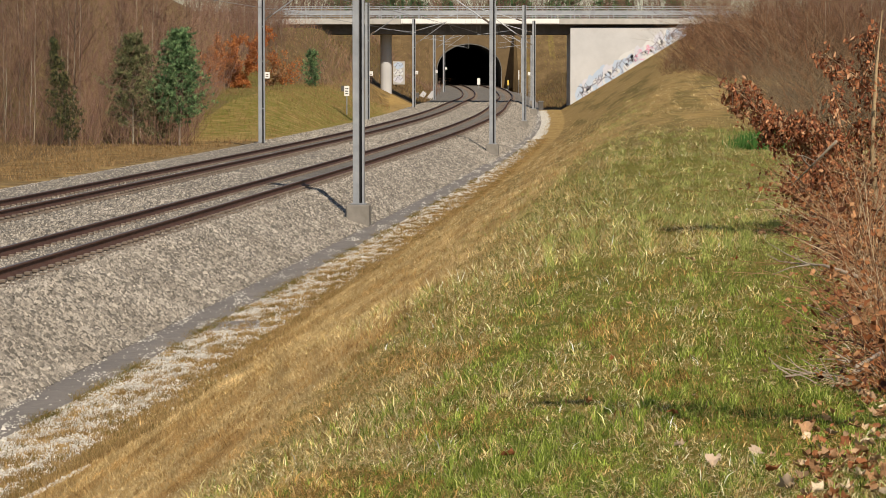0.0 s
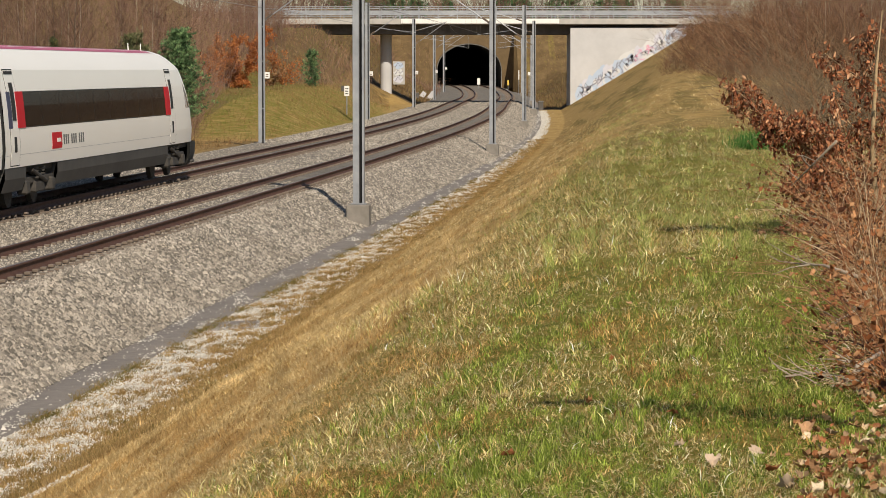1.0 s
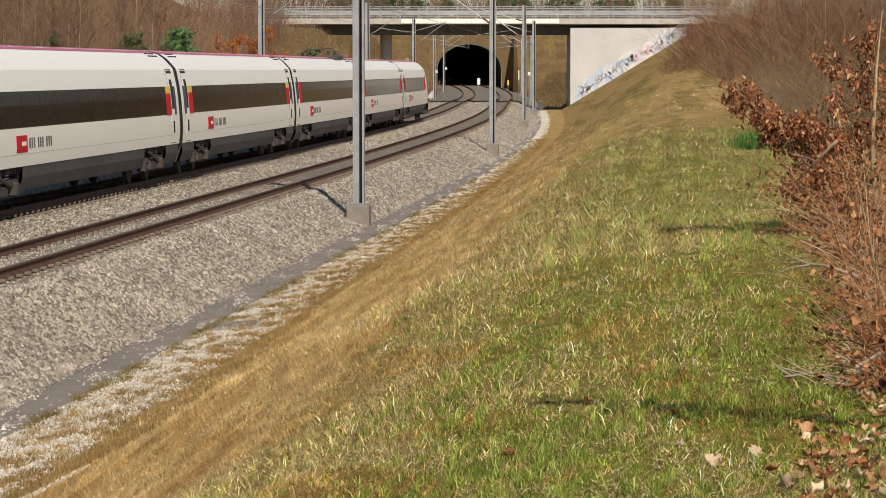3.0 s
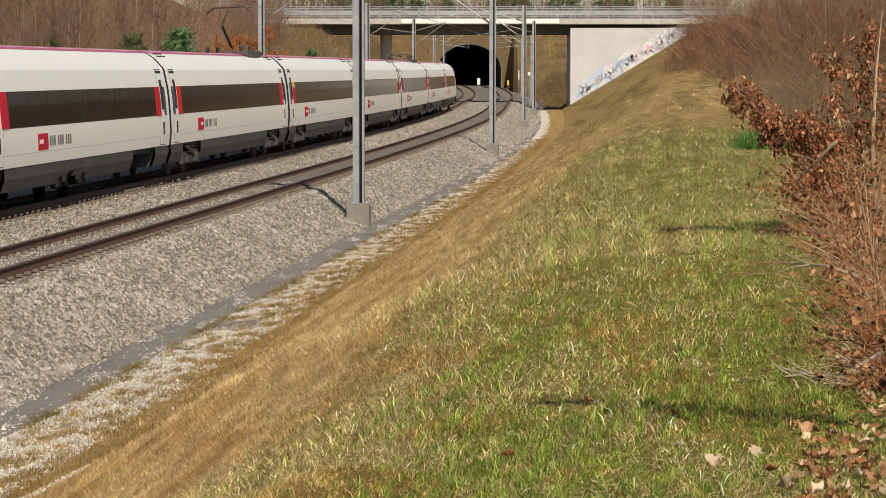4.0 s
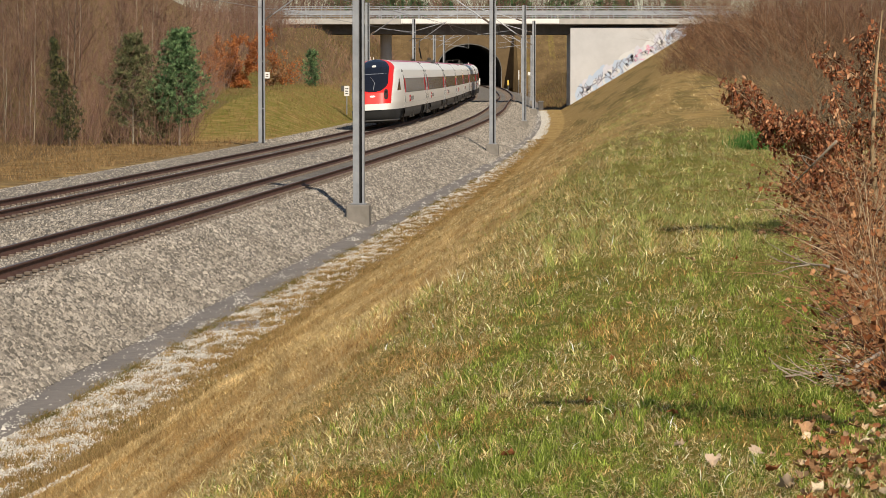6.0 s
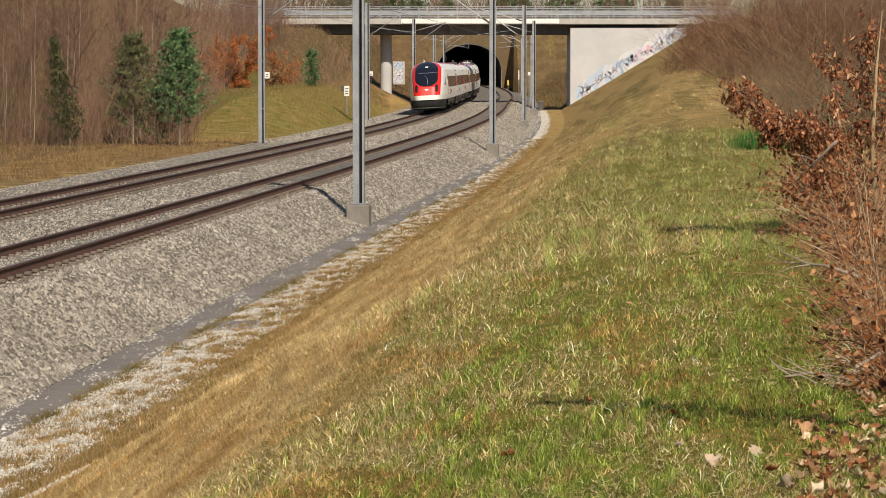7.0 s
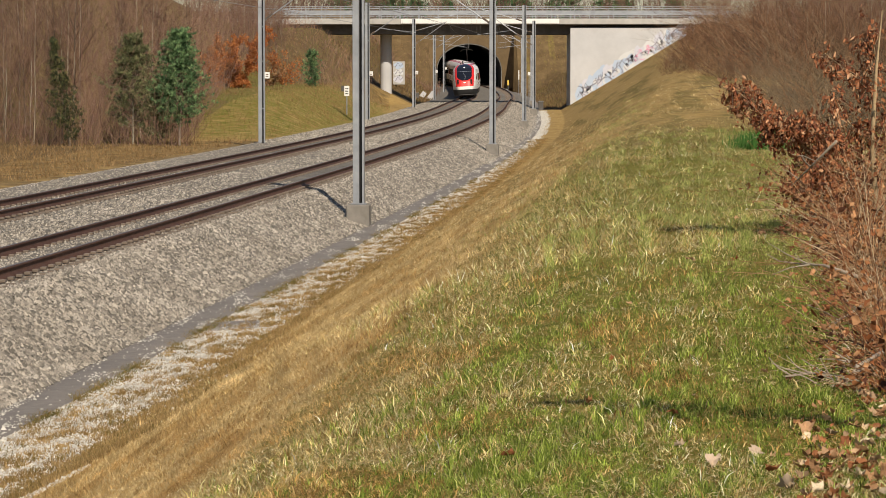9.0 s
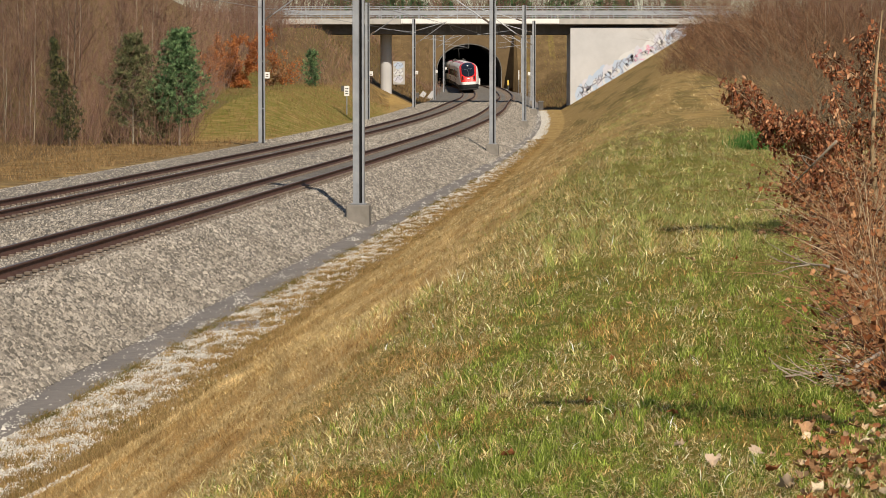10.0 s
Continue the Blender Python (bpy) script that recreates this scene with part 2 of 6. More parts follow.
def build_ground():
    ys = np.concatenate([[-3000, -1500, -700, -350, -200, -100, -40], np.arange(-10, 130, 0.8), np.arange(130, 300, 1.6), np.arange(301, PORTAL_Y, 2.5), [PORTAL_Y - 0.02, PORTAL_Y + 0.02], np.arange(PORTAL_Y + 8, 660, 12), [720, 900, 1200, 1800, 3000, 4200]])
    us = np.concatenate([[-3500, -1500, -600, -300, -180, -120, -90, -70, -56], np.arange(-46, -20, 2.0), np.arange(-20, -6.7, 0.35), [-6.6, -5.9, -4.6, -3.9, -2, 0, 2, 3.75, 4.6, 5.45, 6.0], np.arange(6.3, 9.25, 0.1), np.arange(9.5, 14, 0.3), np.arange(14, 30, 0.6), np.arange(30, 60, 3), [70, 100, 160, 300, 700, 1600, 3500]])
    U, Y = np.meshgrid(us, ys)
    Z = ground_z(U, Y)
    rough = rough_z(U, Y)
    Z = Z + rough
    X = mid_x(Y) + U
    n, m = U.shape
    idx = np.arange(n * m).reshape(n, m)
    F = np.stack([idx[:-1, :-1], idx[:-1, 1:], idx[1:, 1:], idx[1:, :-1]], -1)
    keep = np.ones(F.shape[:2], bool)
    cliff = np.argmin(np.abs(ys - (PORTAL_Y - 0.02)))
    keep[cliff, (us[:-1] >= -5.95) & (us[1:] <= 5.5)] = False
    me = mesh_from("ground", np.stack([X, Y, Z], -1).reshape(-1, 3), F[keep], M["ground"])
    me.shade_smooth()
    green = (mixstep(10.2, 11.8, U) * 1.05) * (1 - mixstep(75, 100, Y)) - 0.25
    green = np.where(U < -6.5, 0.6 * mixstep(130, 165, Y) * (1 - mixstep(230, 280, Y)) - 0.05, green)
    gravel = np.where((U > 5.4) & (U < 9.5), 0.42 - np.maximum(0, U - gravel_edge(Y) + 0.9) * 0.8, np.where((U < -5) & (U > -7.2), 0.15 - (-U - 6.2) * 0.8, -0.6))
    gravel = np.where(Y > 330, np.minimum(gravel, 0.2), gravel)
    brown = np.where((U < -12) | (Y > 305), 0.95, np.where((U < -6.5) & (Y < 150), 0.55, np.where((U < -8.8) & (Y > 245), 0.5, -0.4)))
    brown = np.where((U > 12) & (Y > 120), np.maximum(brown, mixstep(16, 22, U) * 0.9 - 0.2), brown)
    olive = np.where((U > 7.6) & (Y > 25), (0.75 * patches(U, Y * 0.04, 1.6, 35) + 0.45 * patches(U, Y * 0.05, 5.0, 36) - 0.2) * mixstep(30, 70, Y) - 0.2 * mixstep(200, 260, Y), -0.6)
    for name, val in (("brown", brown), ("green", green), ("olive", olive), ("gravel", gravel)):
        at = me.attributes.new(name, "FLOAT", "POINT")
        at.data.foreach_set("value", val.astype(np.float32).ravel())
    tagged(new("ground", me), "dry straw-brown grass banks with green turf on the shelf", "ground", kind="structure")


build_ground()


def ribbon(name, us_zs, y0, y1, step, mat, label, category):
    """A strip swept along the line with the profile (u, z)."""
    ys = np.arange(y0, y1 + step * 0.5, step)
    u, z = np.array(us_zs).T
    U, Y = np.meshgrid(u, ys)
    s = np.array([heading(y) for y in ys])[:, None]
    k = 1 / np.sqrt(1 + s * s)
    V = np.stack([mid_x(Y) + U * k, Y - U * s * k, z[None, :] + rail_z(Y)], -1)
    n, m = U.shape
    idx = np.arange(n * m).reshape(n, m)
    F = np.stack([idx[:-1, :-1], idx[:-1, 1:], idx[1:, 1:], idx[1:, :-1]], -1).reshape(-1, 4)
    me = mesh_from(name, V.reshape(-1, 3), F, mat)
    ob = new(name, me)
    if label:
        tagged(ob, label, category, kind="structure")
    return ob


bed = ribbon("ballast_bed", [(-6.3, -0.36), (-5.6, -0.25), (-4.2, -0.21), (-1.0, -0.205), (1.0, -0.205), (3.7, -0.205), (5.1, -0.86), (5.55, -0.99)], -200, 640, 2.0, M["ballast"], "grey-brown crushed stone ballast bed under both tracks", "ballast")
ribbon("path", [(5.25, -1.03), (5.35, -0.965), (6.05, -0.965), (6.1, -1.03)], -200, 440, 2.0, M["path"], "narrow grey asphalt service path along the ballast", "path")


def path_slab():
    """Short asphalt spur that crosses the gravel strip."""
    bm = bmesh.new()
    box(bm, -0.42, 0.42, -0.75, 0.75, -0.06, 0.03, 0.01)
    ob = part("path_slab", bm, M["path"])
    ob.matrix_world = Matrix.Translation(at_line(6.5, 48.5, -0.985)) @ pose(0, 0, 0, 0, -3, 5)
    tagged(ob, "short grey asphalt spur across the gravel strip", "path", kind="structure")


path_slab()


def rail_profile(u, z):
    return [(u - 0.07, z - 0.17), (u - 0.07, z - 0.15), (u - 0.012, z - 0.12), (u - 0.012, z - 0.05), (u - 0.036, z - 0.035), (u - 0.036, z - 0.004), (u - 0.028, z), (u + 0.028, z), (u + 0.036, z - 0.004), (u + 0.036, z - 0.035), (u + 0.012, z - 0.05), (u + 0.012, z - 0.12), (u + 0.07, z - 0.15), (u + 0.07, z - 0.17)]


def build_track(u0, label):
    track = tagged(empty("railway_track"), label, "railway track", "tracks of the line", "structure")
    for du, dz in ((-GAUGE, -CANT / 2), (GAUGE, CANT / 2)):
        r = ribbon("rail", rail_profile(u0 + du, dz), -200, 640, 2.0, M["rail"], "", "")
        r.data.materials.append(M["rail_head"])
        for p in r.data.polygons:
            if p.normal.z > 0.9 and p.center.z > rail_z(p.center.y) + dz - 0.003:
                p.material_index = 1
        r.parent = track
    bm = bmesh.new()
    box(bm, -1.1, 1.1, -0.14, 0.14, -0.36, -0.202, 0.02)
    for x in (-0.9, -0.6, 0.6, 0.9):
        box(bm, x - 0.05, x + 0.05, -0.08, 0.08, -0.19, -0.135, 0.01)
    me = bpy.data.meshes.new("sleeper")
    bm.to_mesh(me)
    bm.free()
    me.materials.append(M["sleeper"])
    tilt = math.degrees(CANT / 1.5)
    rest = []
    for i in range(690):
        y = 34 + 0.6 * i
        m = Matrix.Translation(at_line(u0, y)) @ pose(0, 0, 0, 0, -tilt, -math.degrees(math.atan(heading(y))))
        if i < 150:
            s = new("sleeper", me)
            s.parent, s.matrix_local = track, m
        else:
            rest.append(m)
    far = new("sleepers_beyond", join_copies("sleepers_beyond", me, rest))
    far.data.materials.append(M["sleeper"])
    far.parent = track
    tagged(far, kind="stuff")
    return track


build_track(-HALF, "railway track with rust-brown rails on concrete sleepers, the one the train runs on")
build_track(HALF, "empty railway track with rust-brown rails on concrete sleepers")

# ---- bridge over the line ----
BRIDGE_Y = 300.0


def px_x(px, y):
    """The x at distance y on a given sight line."""
    return (px - 784) / 5263.2 * y


def build_bridge():
    y0, y1 = BRIDGE_Y, BRIDGE_Y + 9.5
    xl, xr = -24.0, 30.0
    br = tagged(empty("road_bridge"), "long flat concrete road bridge with steel railing over the line", "bridge")
    bm = bmesh.new()
    box(bm, xl, xr, y0, y1, 7.85, 8.12, 0.03)
    part("deck", bm, M["concrete"], br)
    bm = bmesh.new()
    box(bm, xl, xr, y0 - 0.12, y0 + 0.25, 7.72, 8.3, 0.04)
    part("fascia", bm, M["concrete"], br, "weathered concrete edge beam")
    bm = bmesh.new()
    box(bm, xl, xr, y1 - 0.25, y1 + 0.12, 7.72, 8.3, 0.04)
    part("fascia", bm, M["concrete"], br)
    bm = bmesh.new()
    box(bm, px_x(710, y0), px_x(989, y0), y0 - 0.2, y0 - 0.125, 7.80, 8.28, 0.01)
    part("cover_board", bm, M["white_paint"], br, "long white board fixed over the tracks")
    # Girder faces get the dark concrete tone for the shade under the deck.
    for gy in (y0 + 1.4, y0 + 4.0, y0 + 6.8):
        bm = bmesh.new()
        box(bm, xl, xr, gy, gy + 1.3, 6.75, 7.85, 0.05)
        part("girder", bm, M["dark_concrete"], br, "girder under the deck, toned dark for its shade")
    for ry in (y0 + 0.05, y1 - 0.05):
        bm = bmesh.new()
        box(bm, -0.04, 0.04, -0.03, 0.03, 8.28, 9.5, 0.0)
        post = part("railing_post", bm, M["steel"], br)
        post.location = (xl, ry, 0)
        for k in range(1, 28):
            p = post.copy()
            scene.collection.objects.link(p)
            p.location = (xl + 1.96 * k, ry, 0)
        for z, h in ((9.46, 0.07), (9.12, 0.05), (8.8, 0.28), (8.5, 0.05)):
            bm = bmesh.new()
            box(bm, xl, xr, ry - 0.06, ry - 0.02, z, z + h)
            part("rail_bar", bm, M["steel"], br)
    bm = bmesh.new()
    tube(bm, [(px_x(683.5, y0 + 5), y0 + 5, -1.0), (px_x(683.5, y0 + 5), y0 + 5, 6.8)], 0.58, 20)
    part("pier", bm, M["pale_concrete"], br, "round concrete pier with faint paint marks", smooth=False)
    bm = bmesh.new()
    box(bm, px_x(1009, y0), xr, y0 + 0.35, y1 - 0.4, -1.5, 7.4, 0.03)
    part("abutment", bm, M["pale_concrete"], br, "pale concrete abutment wall with sprayed lettering shapes")
    return br


bridge = build_bridge()


# ---- tunnel ----
M["stained"] = material("stained_concrete", ((0.10, 0.092, 0.08), (0.15, 0.14, 0.125), (0.21, 0.195, 0.175)), 1.2, 0.9, bump=0.2)
M["earth"] = material("brown_earth_bank", EARTH, 0.7, 0.95, bump=0.5, bump_scale=8)


def build_tunnel():
    ys = np.concatenate([[PORTAL_Y - 1.2, PORTAL_Y], np.arange(PORTAL_Y + 6, 652, 6)])
    arch = []
    half, spring, top = 4.75, 2.2, 6.05
    for a in np.linspace(0, math.pi, 25):
        arch.append((half * math.cos(a), spring + (top - spring) * math.sin(a)))
    inner = [(half, -0.6)] + arch + [(-half, -0.6)]
    t = 0.14
    outer = [(half + t, -0.6)] + [(p[0] * (half + t) / half, spring + (p[1] - spring) * (top + t - spring) / (top - spring)) for p in arch] + [(-half - t, -0.6)]
    loop = inner + outer[::-1]
    u, z = np.array(loop).T
    U, Y = np.meshgrid(u - 0.35, ys)
    V = np.stack([mid_x(Y) + U, Y, z[None] + rail_z(Y)], -1)
    n, m = U.shape
    idx = np.arange(n * m).reshape(n, m)
    nx = np.roll(idx, -1, 1)
    F = np.stack([idx[:-1], nx[:-1], nx[1:], idx[1:]], -1).reshape(-1, 4)
    k = len(inner)
    caps = [[j, j + 1, 2 * k - 2 - j, 2 * k - 1 - j] for j in range(k - 1)]
    F = np.concatenate([F, np.array(caps)])
    # Inside takes a dark tone for the bore's shade; rim stays lighter.
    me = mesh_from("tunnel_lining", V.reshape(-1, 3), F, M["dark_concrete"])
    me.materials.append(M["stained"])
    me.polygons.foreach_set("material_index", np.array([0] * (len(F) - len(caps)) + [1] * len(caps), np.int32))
    tagged(new("tunnel_lining", me), "concrete lining of the railway tunnel, toned dark for its shade", "tunnel", kind="structure")
    bm = bmesh.new()
    # headwall round the arch
    y = PORTAL_Y - 0.5
    pts = [(p[0] - 0.35, p[1]) for p in [(half + 0.13, -0.6)] + [(q[0] * (half + 0.13) / half, q[1] + 0.13 * (q[1] > spring)) for q in arch] + [(-half - 0.13, -0.6)]]
    rim = [(6.7, -0.6)]
    for a in np.linspace(0, math.pi, 25):
        k = min(6.7 / max(abs(math.cos(a)), 1e-6), 8.6 / max(math.sin(a), 1e-6))
        rim.append((k * math.cos(a), 2.4 + k * math.sin(a)))
    rim.append((-6.7, -0.6))
    mx, bz = float(mid_x(y)), float(rail_z(y))
    A = [[bm.verts.new((mx + p[0], yy, bz + p[1])) for p in loop_] for loop_ in (pts, rim) for yy in (y, y + 0.6)]
    for j in range(len(pts) - 1):
        for a, b in ((A[0], A[2]), (A[2], A[3]), (A[1], A[0])):
            bm.faces.new((a[j], a[j + 1], b[j + 1], b[j]))
    part("tunnel_headwall", bm, M["earth"])
    tagged(bpy.data.objects["tunnel_headwall"], "brown overgrown bank face round the tunnel mouth", "tunnel portal", kind="structure")
    # Added dark wall closes the bore and keeps its depth dark.
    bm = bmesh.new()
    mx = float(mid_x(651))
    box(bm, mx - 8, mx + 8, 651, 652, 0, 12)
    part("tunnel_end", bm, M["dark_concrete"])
    tagged(bpy.data.objects["tunnel_end"], "dark wall added to close off the tunnel", "tunnel", kind="structure")
    # Floor colour carries the shade of the bore too.
    ribbon("tunnel_floor", [(-6.2, -0.5), (6.2, -0.5)], PORTAL_Y - 1, 650, 4.0, M["dark_concrete"], "tunnel floor toned dark for the shade inside", "tunnel")


build_tunnel()

# ---- overhead line masts ----
RIGHT_MASTS = (14.5, 79.3, 143.6, 208.2, 273.0, 337.5, 400.0)
LEFT_MASTS = (10.0, 74.5, 138.5, 203.5, 268.5, 333.5, 395.0)


def build_mast(side):
    """A galvanised H mast on a concrete block with its bracket; local x points to the track, the foot of the block is at z = 0."""
    mast = empty("catenary_mast")
    h = 8.6
    bm = bmesh.new()
    box(bm, -0.30, 0.30, -0.35, 0.35, -0.3, 0.55, 0.025)
    part("foundation", bm, M["block"], mast, "weathered concrete foundation block")
    bm = bmesh.new()
    box(bm, -0.2, 0.2, -0.2, 0.2, 0.555, 0.585)
    part("base_plate", bm, M["steel"], mast)
    f = -side
    # The web's colour carries the shade of the deep slit.
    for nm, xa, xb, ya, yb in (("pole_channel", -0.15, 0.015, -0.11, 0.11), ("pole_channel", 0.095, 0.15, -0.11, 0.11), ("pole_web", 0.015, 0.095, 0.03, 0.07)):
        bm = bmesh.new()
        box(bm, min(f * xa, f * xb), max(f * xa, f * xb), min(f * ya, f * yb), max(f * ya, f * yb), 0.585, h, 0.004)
        part(nm, bm, M["dark_steel" if nm == "pole_web" else "steel"], mast, "web between the channels, near-black for the shade in the slit" if nm == "pole_web" else "")
    for z in (2.2, 4.4, 6.0):
        bm = bmesh.new()
        box(bm, -0.155, 0.155, -0.117, -0.111, z, z + 0.05)
        part("batten_plate", bm, M["steel"], mast)
    d = 3.0
    bm = bmesh.new()
    tube(bm, [(0.1, 0, 7.5), (d, 0, 8.35)], 0.027, 8)
    part("bracket_tube", bm, M["steel"], mast)
    bm = bmesh.new()
    tube(bm, [(0.1, 0, 6.3), (d * 0.97, 0, 8.3)], 0.027, 8)
    part("bracket_tube", bm, M["steel"], mast)
    bm = bmesh.new()
    tube(bm, [(d * 0.3, 0, 6.85), (d * 1.1, 0, 6.55)], 0.017, 6)
    part("steady_arm", bm, M["steel"], mast)
    for z0, rise in ((6.38, 0.69), (7.53, 0.29)):
        bm = bmesh.new()
        rings = []
        ax = Vector((1, 0, rise)).normalized()
        for i in range(13):
            c, r = Vector((0.16, 0, z0)) + ax * (0.036 * i), 0.066 if i % 2 else 0.034
            rings.append([bm.verts.new(c + Vector((0, 1, 0)) * r * math.cos(q) + ax.cross(Vector((0, 1, 0))) * r * math.sin(q)) for q in (2 * math.pi * k / 10 for k in range(10))])
        for p, q in zip(rings, rings[1:]):
            for k in range(10):
                bm.faces.new((p[k], p[(k + 1) % 10], q[(k + 1) % 10], q[k]))
        bm.faces.new(rings[0])
        bm.faces.new(rings[-1][::-1])
        part("insulator", bm, M["sleeper"], mast, "ribbed brown insulator")
    if side > 0:
        return mast
    bm = bmesh.new()
    box(bm, 0.15, 0.39, -0.14, -0.12, 3.62, 3.92, 0.01)
    plate = part("number_plate", bm, M["white_paint"], mast, "small white plate with dark bars")
    for k in range(2):
        bm = bmesh.new()
        box(bm, 0.21, 0.33, -0.146, -0.141, 3.70 + k * 0.09, 3.73 + k * 0.09)
        part("bar", bm, M["rail"], plate)
    return mast


def place_masts():
    for u, ys, rot, side in ((5.18, RIGHT_MASTS, 180, 1), (-5.35, LEFT_MASTS, 0, -1)):
        first = None
        for y in ys:
            p = at_line(u + {208.2: -0.16, 273.0: 0.3, 203.5: -0.27, 333.5: -0.4}.get(y, 0.0), y)
            g = -0.95 if u > 0 else -0.86
            m = Matrix.Translation((p.x, p.y, p.z + g)) @ pose(0, 0, 0, 0, 0, rot - math.degrees(math.atan(heading(y))))
            if first is None:
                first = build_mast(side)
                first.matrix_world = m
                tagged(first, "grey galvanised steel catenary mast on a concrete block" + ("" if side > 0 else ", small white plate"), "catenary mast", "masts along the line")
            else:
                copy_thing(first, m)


place_masts()


def build_wires():
    for u, ys, e in ((HALF, RIGHT_MASTS, 1), (-HALF, LEFT_MASTS, -1)):
        run = tagged(empty("overhead_wire"), "thin overhead contact wire and carrier with droppers", "overhead wire", "wires over the tracks")
        for name, zs, sag, r in (("carrier_wire", 7.35, 0.5, 0.009), ("contact_wire", 5.55, 0.0, 0.009)):
            bm = bmesh.new()
            pts = []
            for a, b in zip(ys, ys[1:]):
                for k in range(8):
                    f = k / 8
                    pts.append(at_line(u, a + (b - a) * f, zs - sag * 4 * f * (1 - f)))
            pts.append(at_line(u, ys[-1] + 5, zs))
            tube(bm, pts, r, 4)
            part(name, bm, M["wire"], run)
        for a, b in zip(ys, ys[1:]):
            for k in range(1, 8):
                f = k / 8
                bm = bmesh.new()
                y = a + (b - a) * f
                tube(bm, [at_line(u, y, 5.55), at_line(u, y, 7.35 - 2.0 * f * (1 - f))], 0.003, 3)
                part("dropper", bm, M["wire"], run)


build_wires()


# ---- paint on the walls, signs and small things by the line ----
M.update(
    paint_lilac=material("spray_pale_lilac", ((0.50, 0.50, 0.56), (0.57, 0.57, 0.64)), 2.0, 0.8, bump=0.05),
    paint_blue=material("spray_pale_blue", ((0.36, 0.44, 0.58), (0.47, 0.54, 0.64)), 2.0, 0.8, bump=0.05),
    paint_white=material("spray_white", ((0.56, 0.56, 0.56), (0.62, 0.62, 0.63)), 2.0, 0.8, bump=0.05),
    paint_dark=material("spray_dark_grey", ((0.16, 0.155, 0.20), (0.27, 0.265, 0.31)), 2.0, 0.8, bump=0.05),
    paint_pink=material("spray_pink", ((0.62, 0.2, 0.34), (0.7, 0.32, 0.44)), 2.0, 0.8, bump=0.05),
    sign_yellow=material("sign_yellow", ((0.6, 0.4, 0.05), (0.7, 0.5, 0.08)), 2.0, 0.6, bump=0.02),
)


def blob(bm, cx, cz, rx, rz, y, r, n=14):
    v = [bm.verts.new((cx + rx * math.cos(t) * r.uniform(0.75, 1.2), y, cz + rz * math.sin(t) * r.uniform(0.75, 1.2))) for t in (2 * math.pi * k / n for k in range(n))]
    bm.faces.new(v)


def stroke(bm, pts, w, y):
    """A flat painted line of width w through points (x, z)."""
    rim = []
    for i, (x, z) in enumerate(pts):
        xa, za = pts[max(i - 1, 0)]
        xb, zb = pts[min(i + 1, len(pts) - 1)]
        d = Vector((xb - xa, zb - za)).normalized()
        rim.append((bm.verts.new((x - d.y * w / 2, y, z + d.x * w / 2)), bm.verts.new((x + d.y * w / 2, y, z - d.x * w / 2))))
    for (p, q), (r, s) in zip(rim, rim[1:]):
        bm.faces.new((p, q, s, r))


def sprayed_shapes():
    r = random.Random(4)
    y = BRIDGE_Y + 0.35
    x0, x1 = px_x(1014, y), px_x(1226, y)
    n = 22
    for k in range(n):
        f = (k + 0.5) / n
        cx = x0 + 0.6 + (x1 - x0 - 0.6) * f
        cz = 0.15 + 7.2 * f + 0.45 + r.uniform(-0.1, 0.15)
        h = (1.3 - 0.45 * f) * r.uniform(0.8, 1.15)
        bm = bmesh.new()
        blob(bm, cx, cz, 0.6, h * 1.15, y - 0.004 - 0.0006 * (k % 4), r)
        base = part("sprayed_patch", bm, M[("paint_lilac", "paint_blue", "paint_white")[r.randrange(3)]], bridge)
        for j in range(2):
            bm = bmesh.new()
            blob(bm, cx + r.uniform(-0.35, 0.35), cz + r.uniform(-0.3, 0.4) * h, r.uniform(0.2, 0.42), h * r.uniform(0.25, 0.5), y - 0.009 - 0.002 * j, r, 9)
            part("sprayed_fill", bm, M[("paint_white", "paint_lilac", "paint_blue")[r.randrange(3)]], base)
        bm = bmesh.new()
        for j in range(4):
            a = r.uniform(0, 6.3)
            bx, bz = cx + r.uniform(-0.35, 0.35), cz + r.uniform(-0.35, 0.4) * h
            arc = [(bx + 0.3 * math.cos(a + q * 0.4) + 0.05 * q * (-1) ** j, bz + 0.36 * h * math.sin(a + q * 0.4)) for q in range(r.randrange(3, 6))]
            stroke(bm, arc, r.uniform(0.05, 0.12), y - 0.016 - 0.003 * j)
        stroke(bm, [(cx - 0.4, cz + r.uniform(-0.5, 0.2)), (cx + r.uniform(-0.2, 0.2), cz + r.uniform(0.2, 0.7) * h), (cx + 0.45, cz + r.uniform(-0.3, 0.5))], 0.07, y - 0.031)
        part("sprayed_outline", bm, M["paint_pink" if k in (11, 13) else "paint_dark"], base)


sprayed_shapes()


def slab(name, cx, y, z0, w, h, d, mat, label, cat, tilt=0.0):
    """An upright concrete slab with softened edges."""
    bm = bmesh.new()
    box(bm, -w / 2, w / 2, -d / 2, d / 2, 0, h, 0.03)
    ob = part(name, bm, M[mat])
    ob.matrix_world = Matrix.Translation((cx, y, z0)) @ pose(0, 0, 0, 0, tilt, 0)
    return tagged(ob, label, cat)


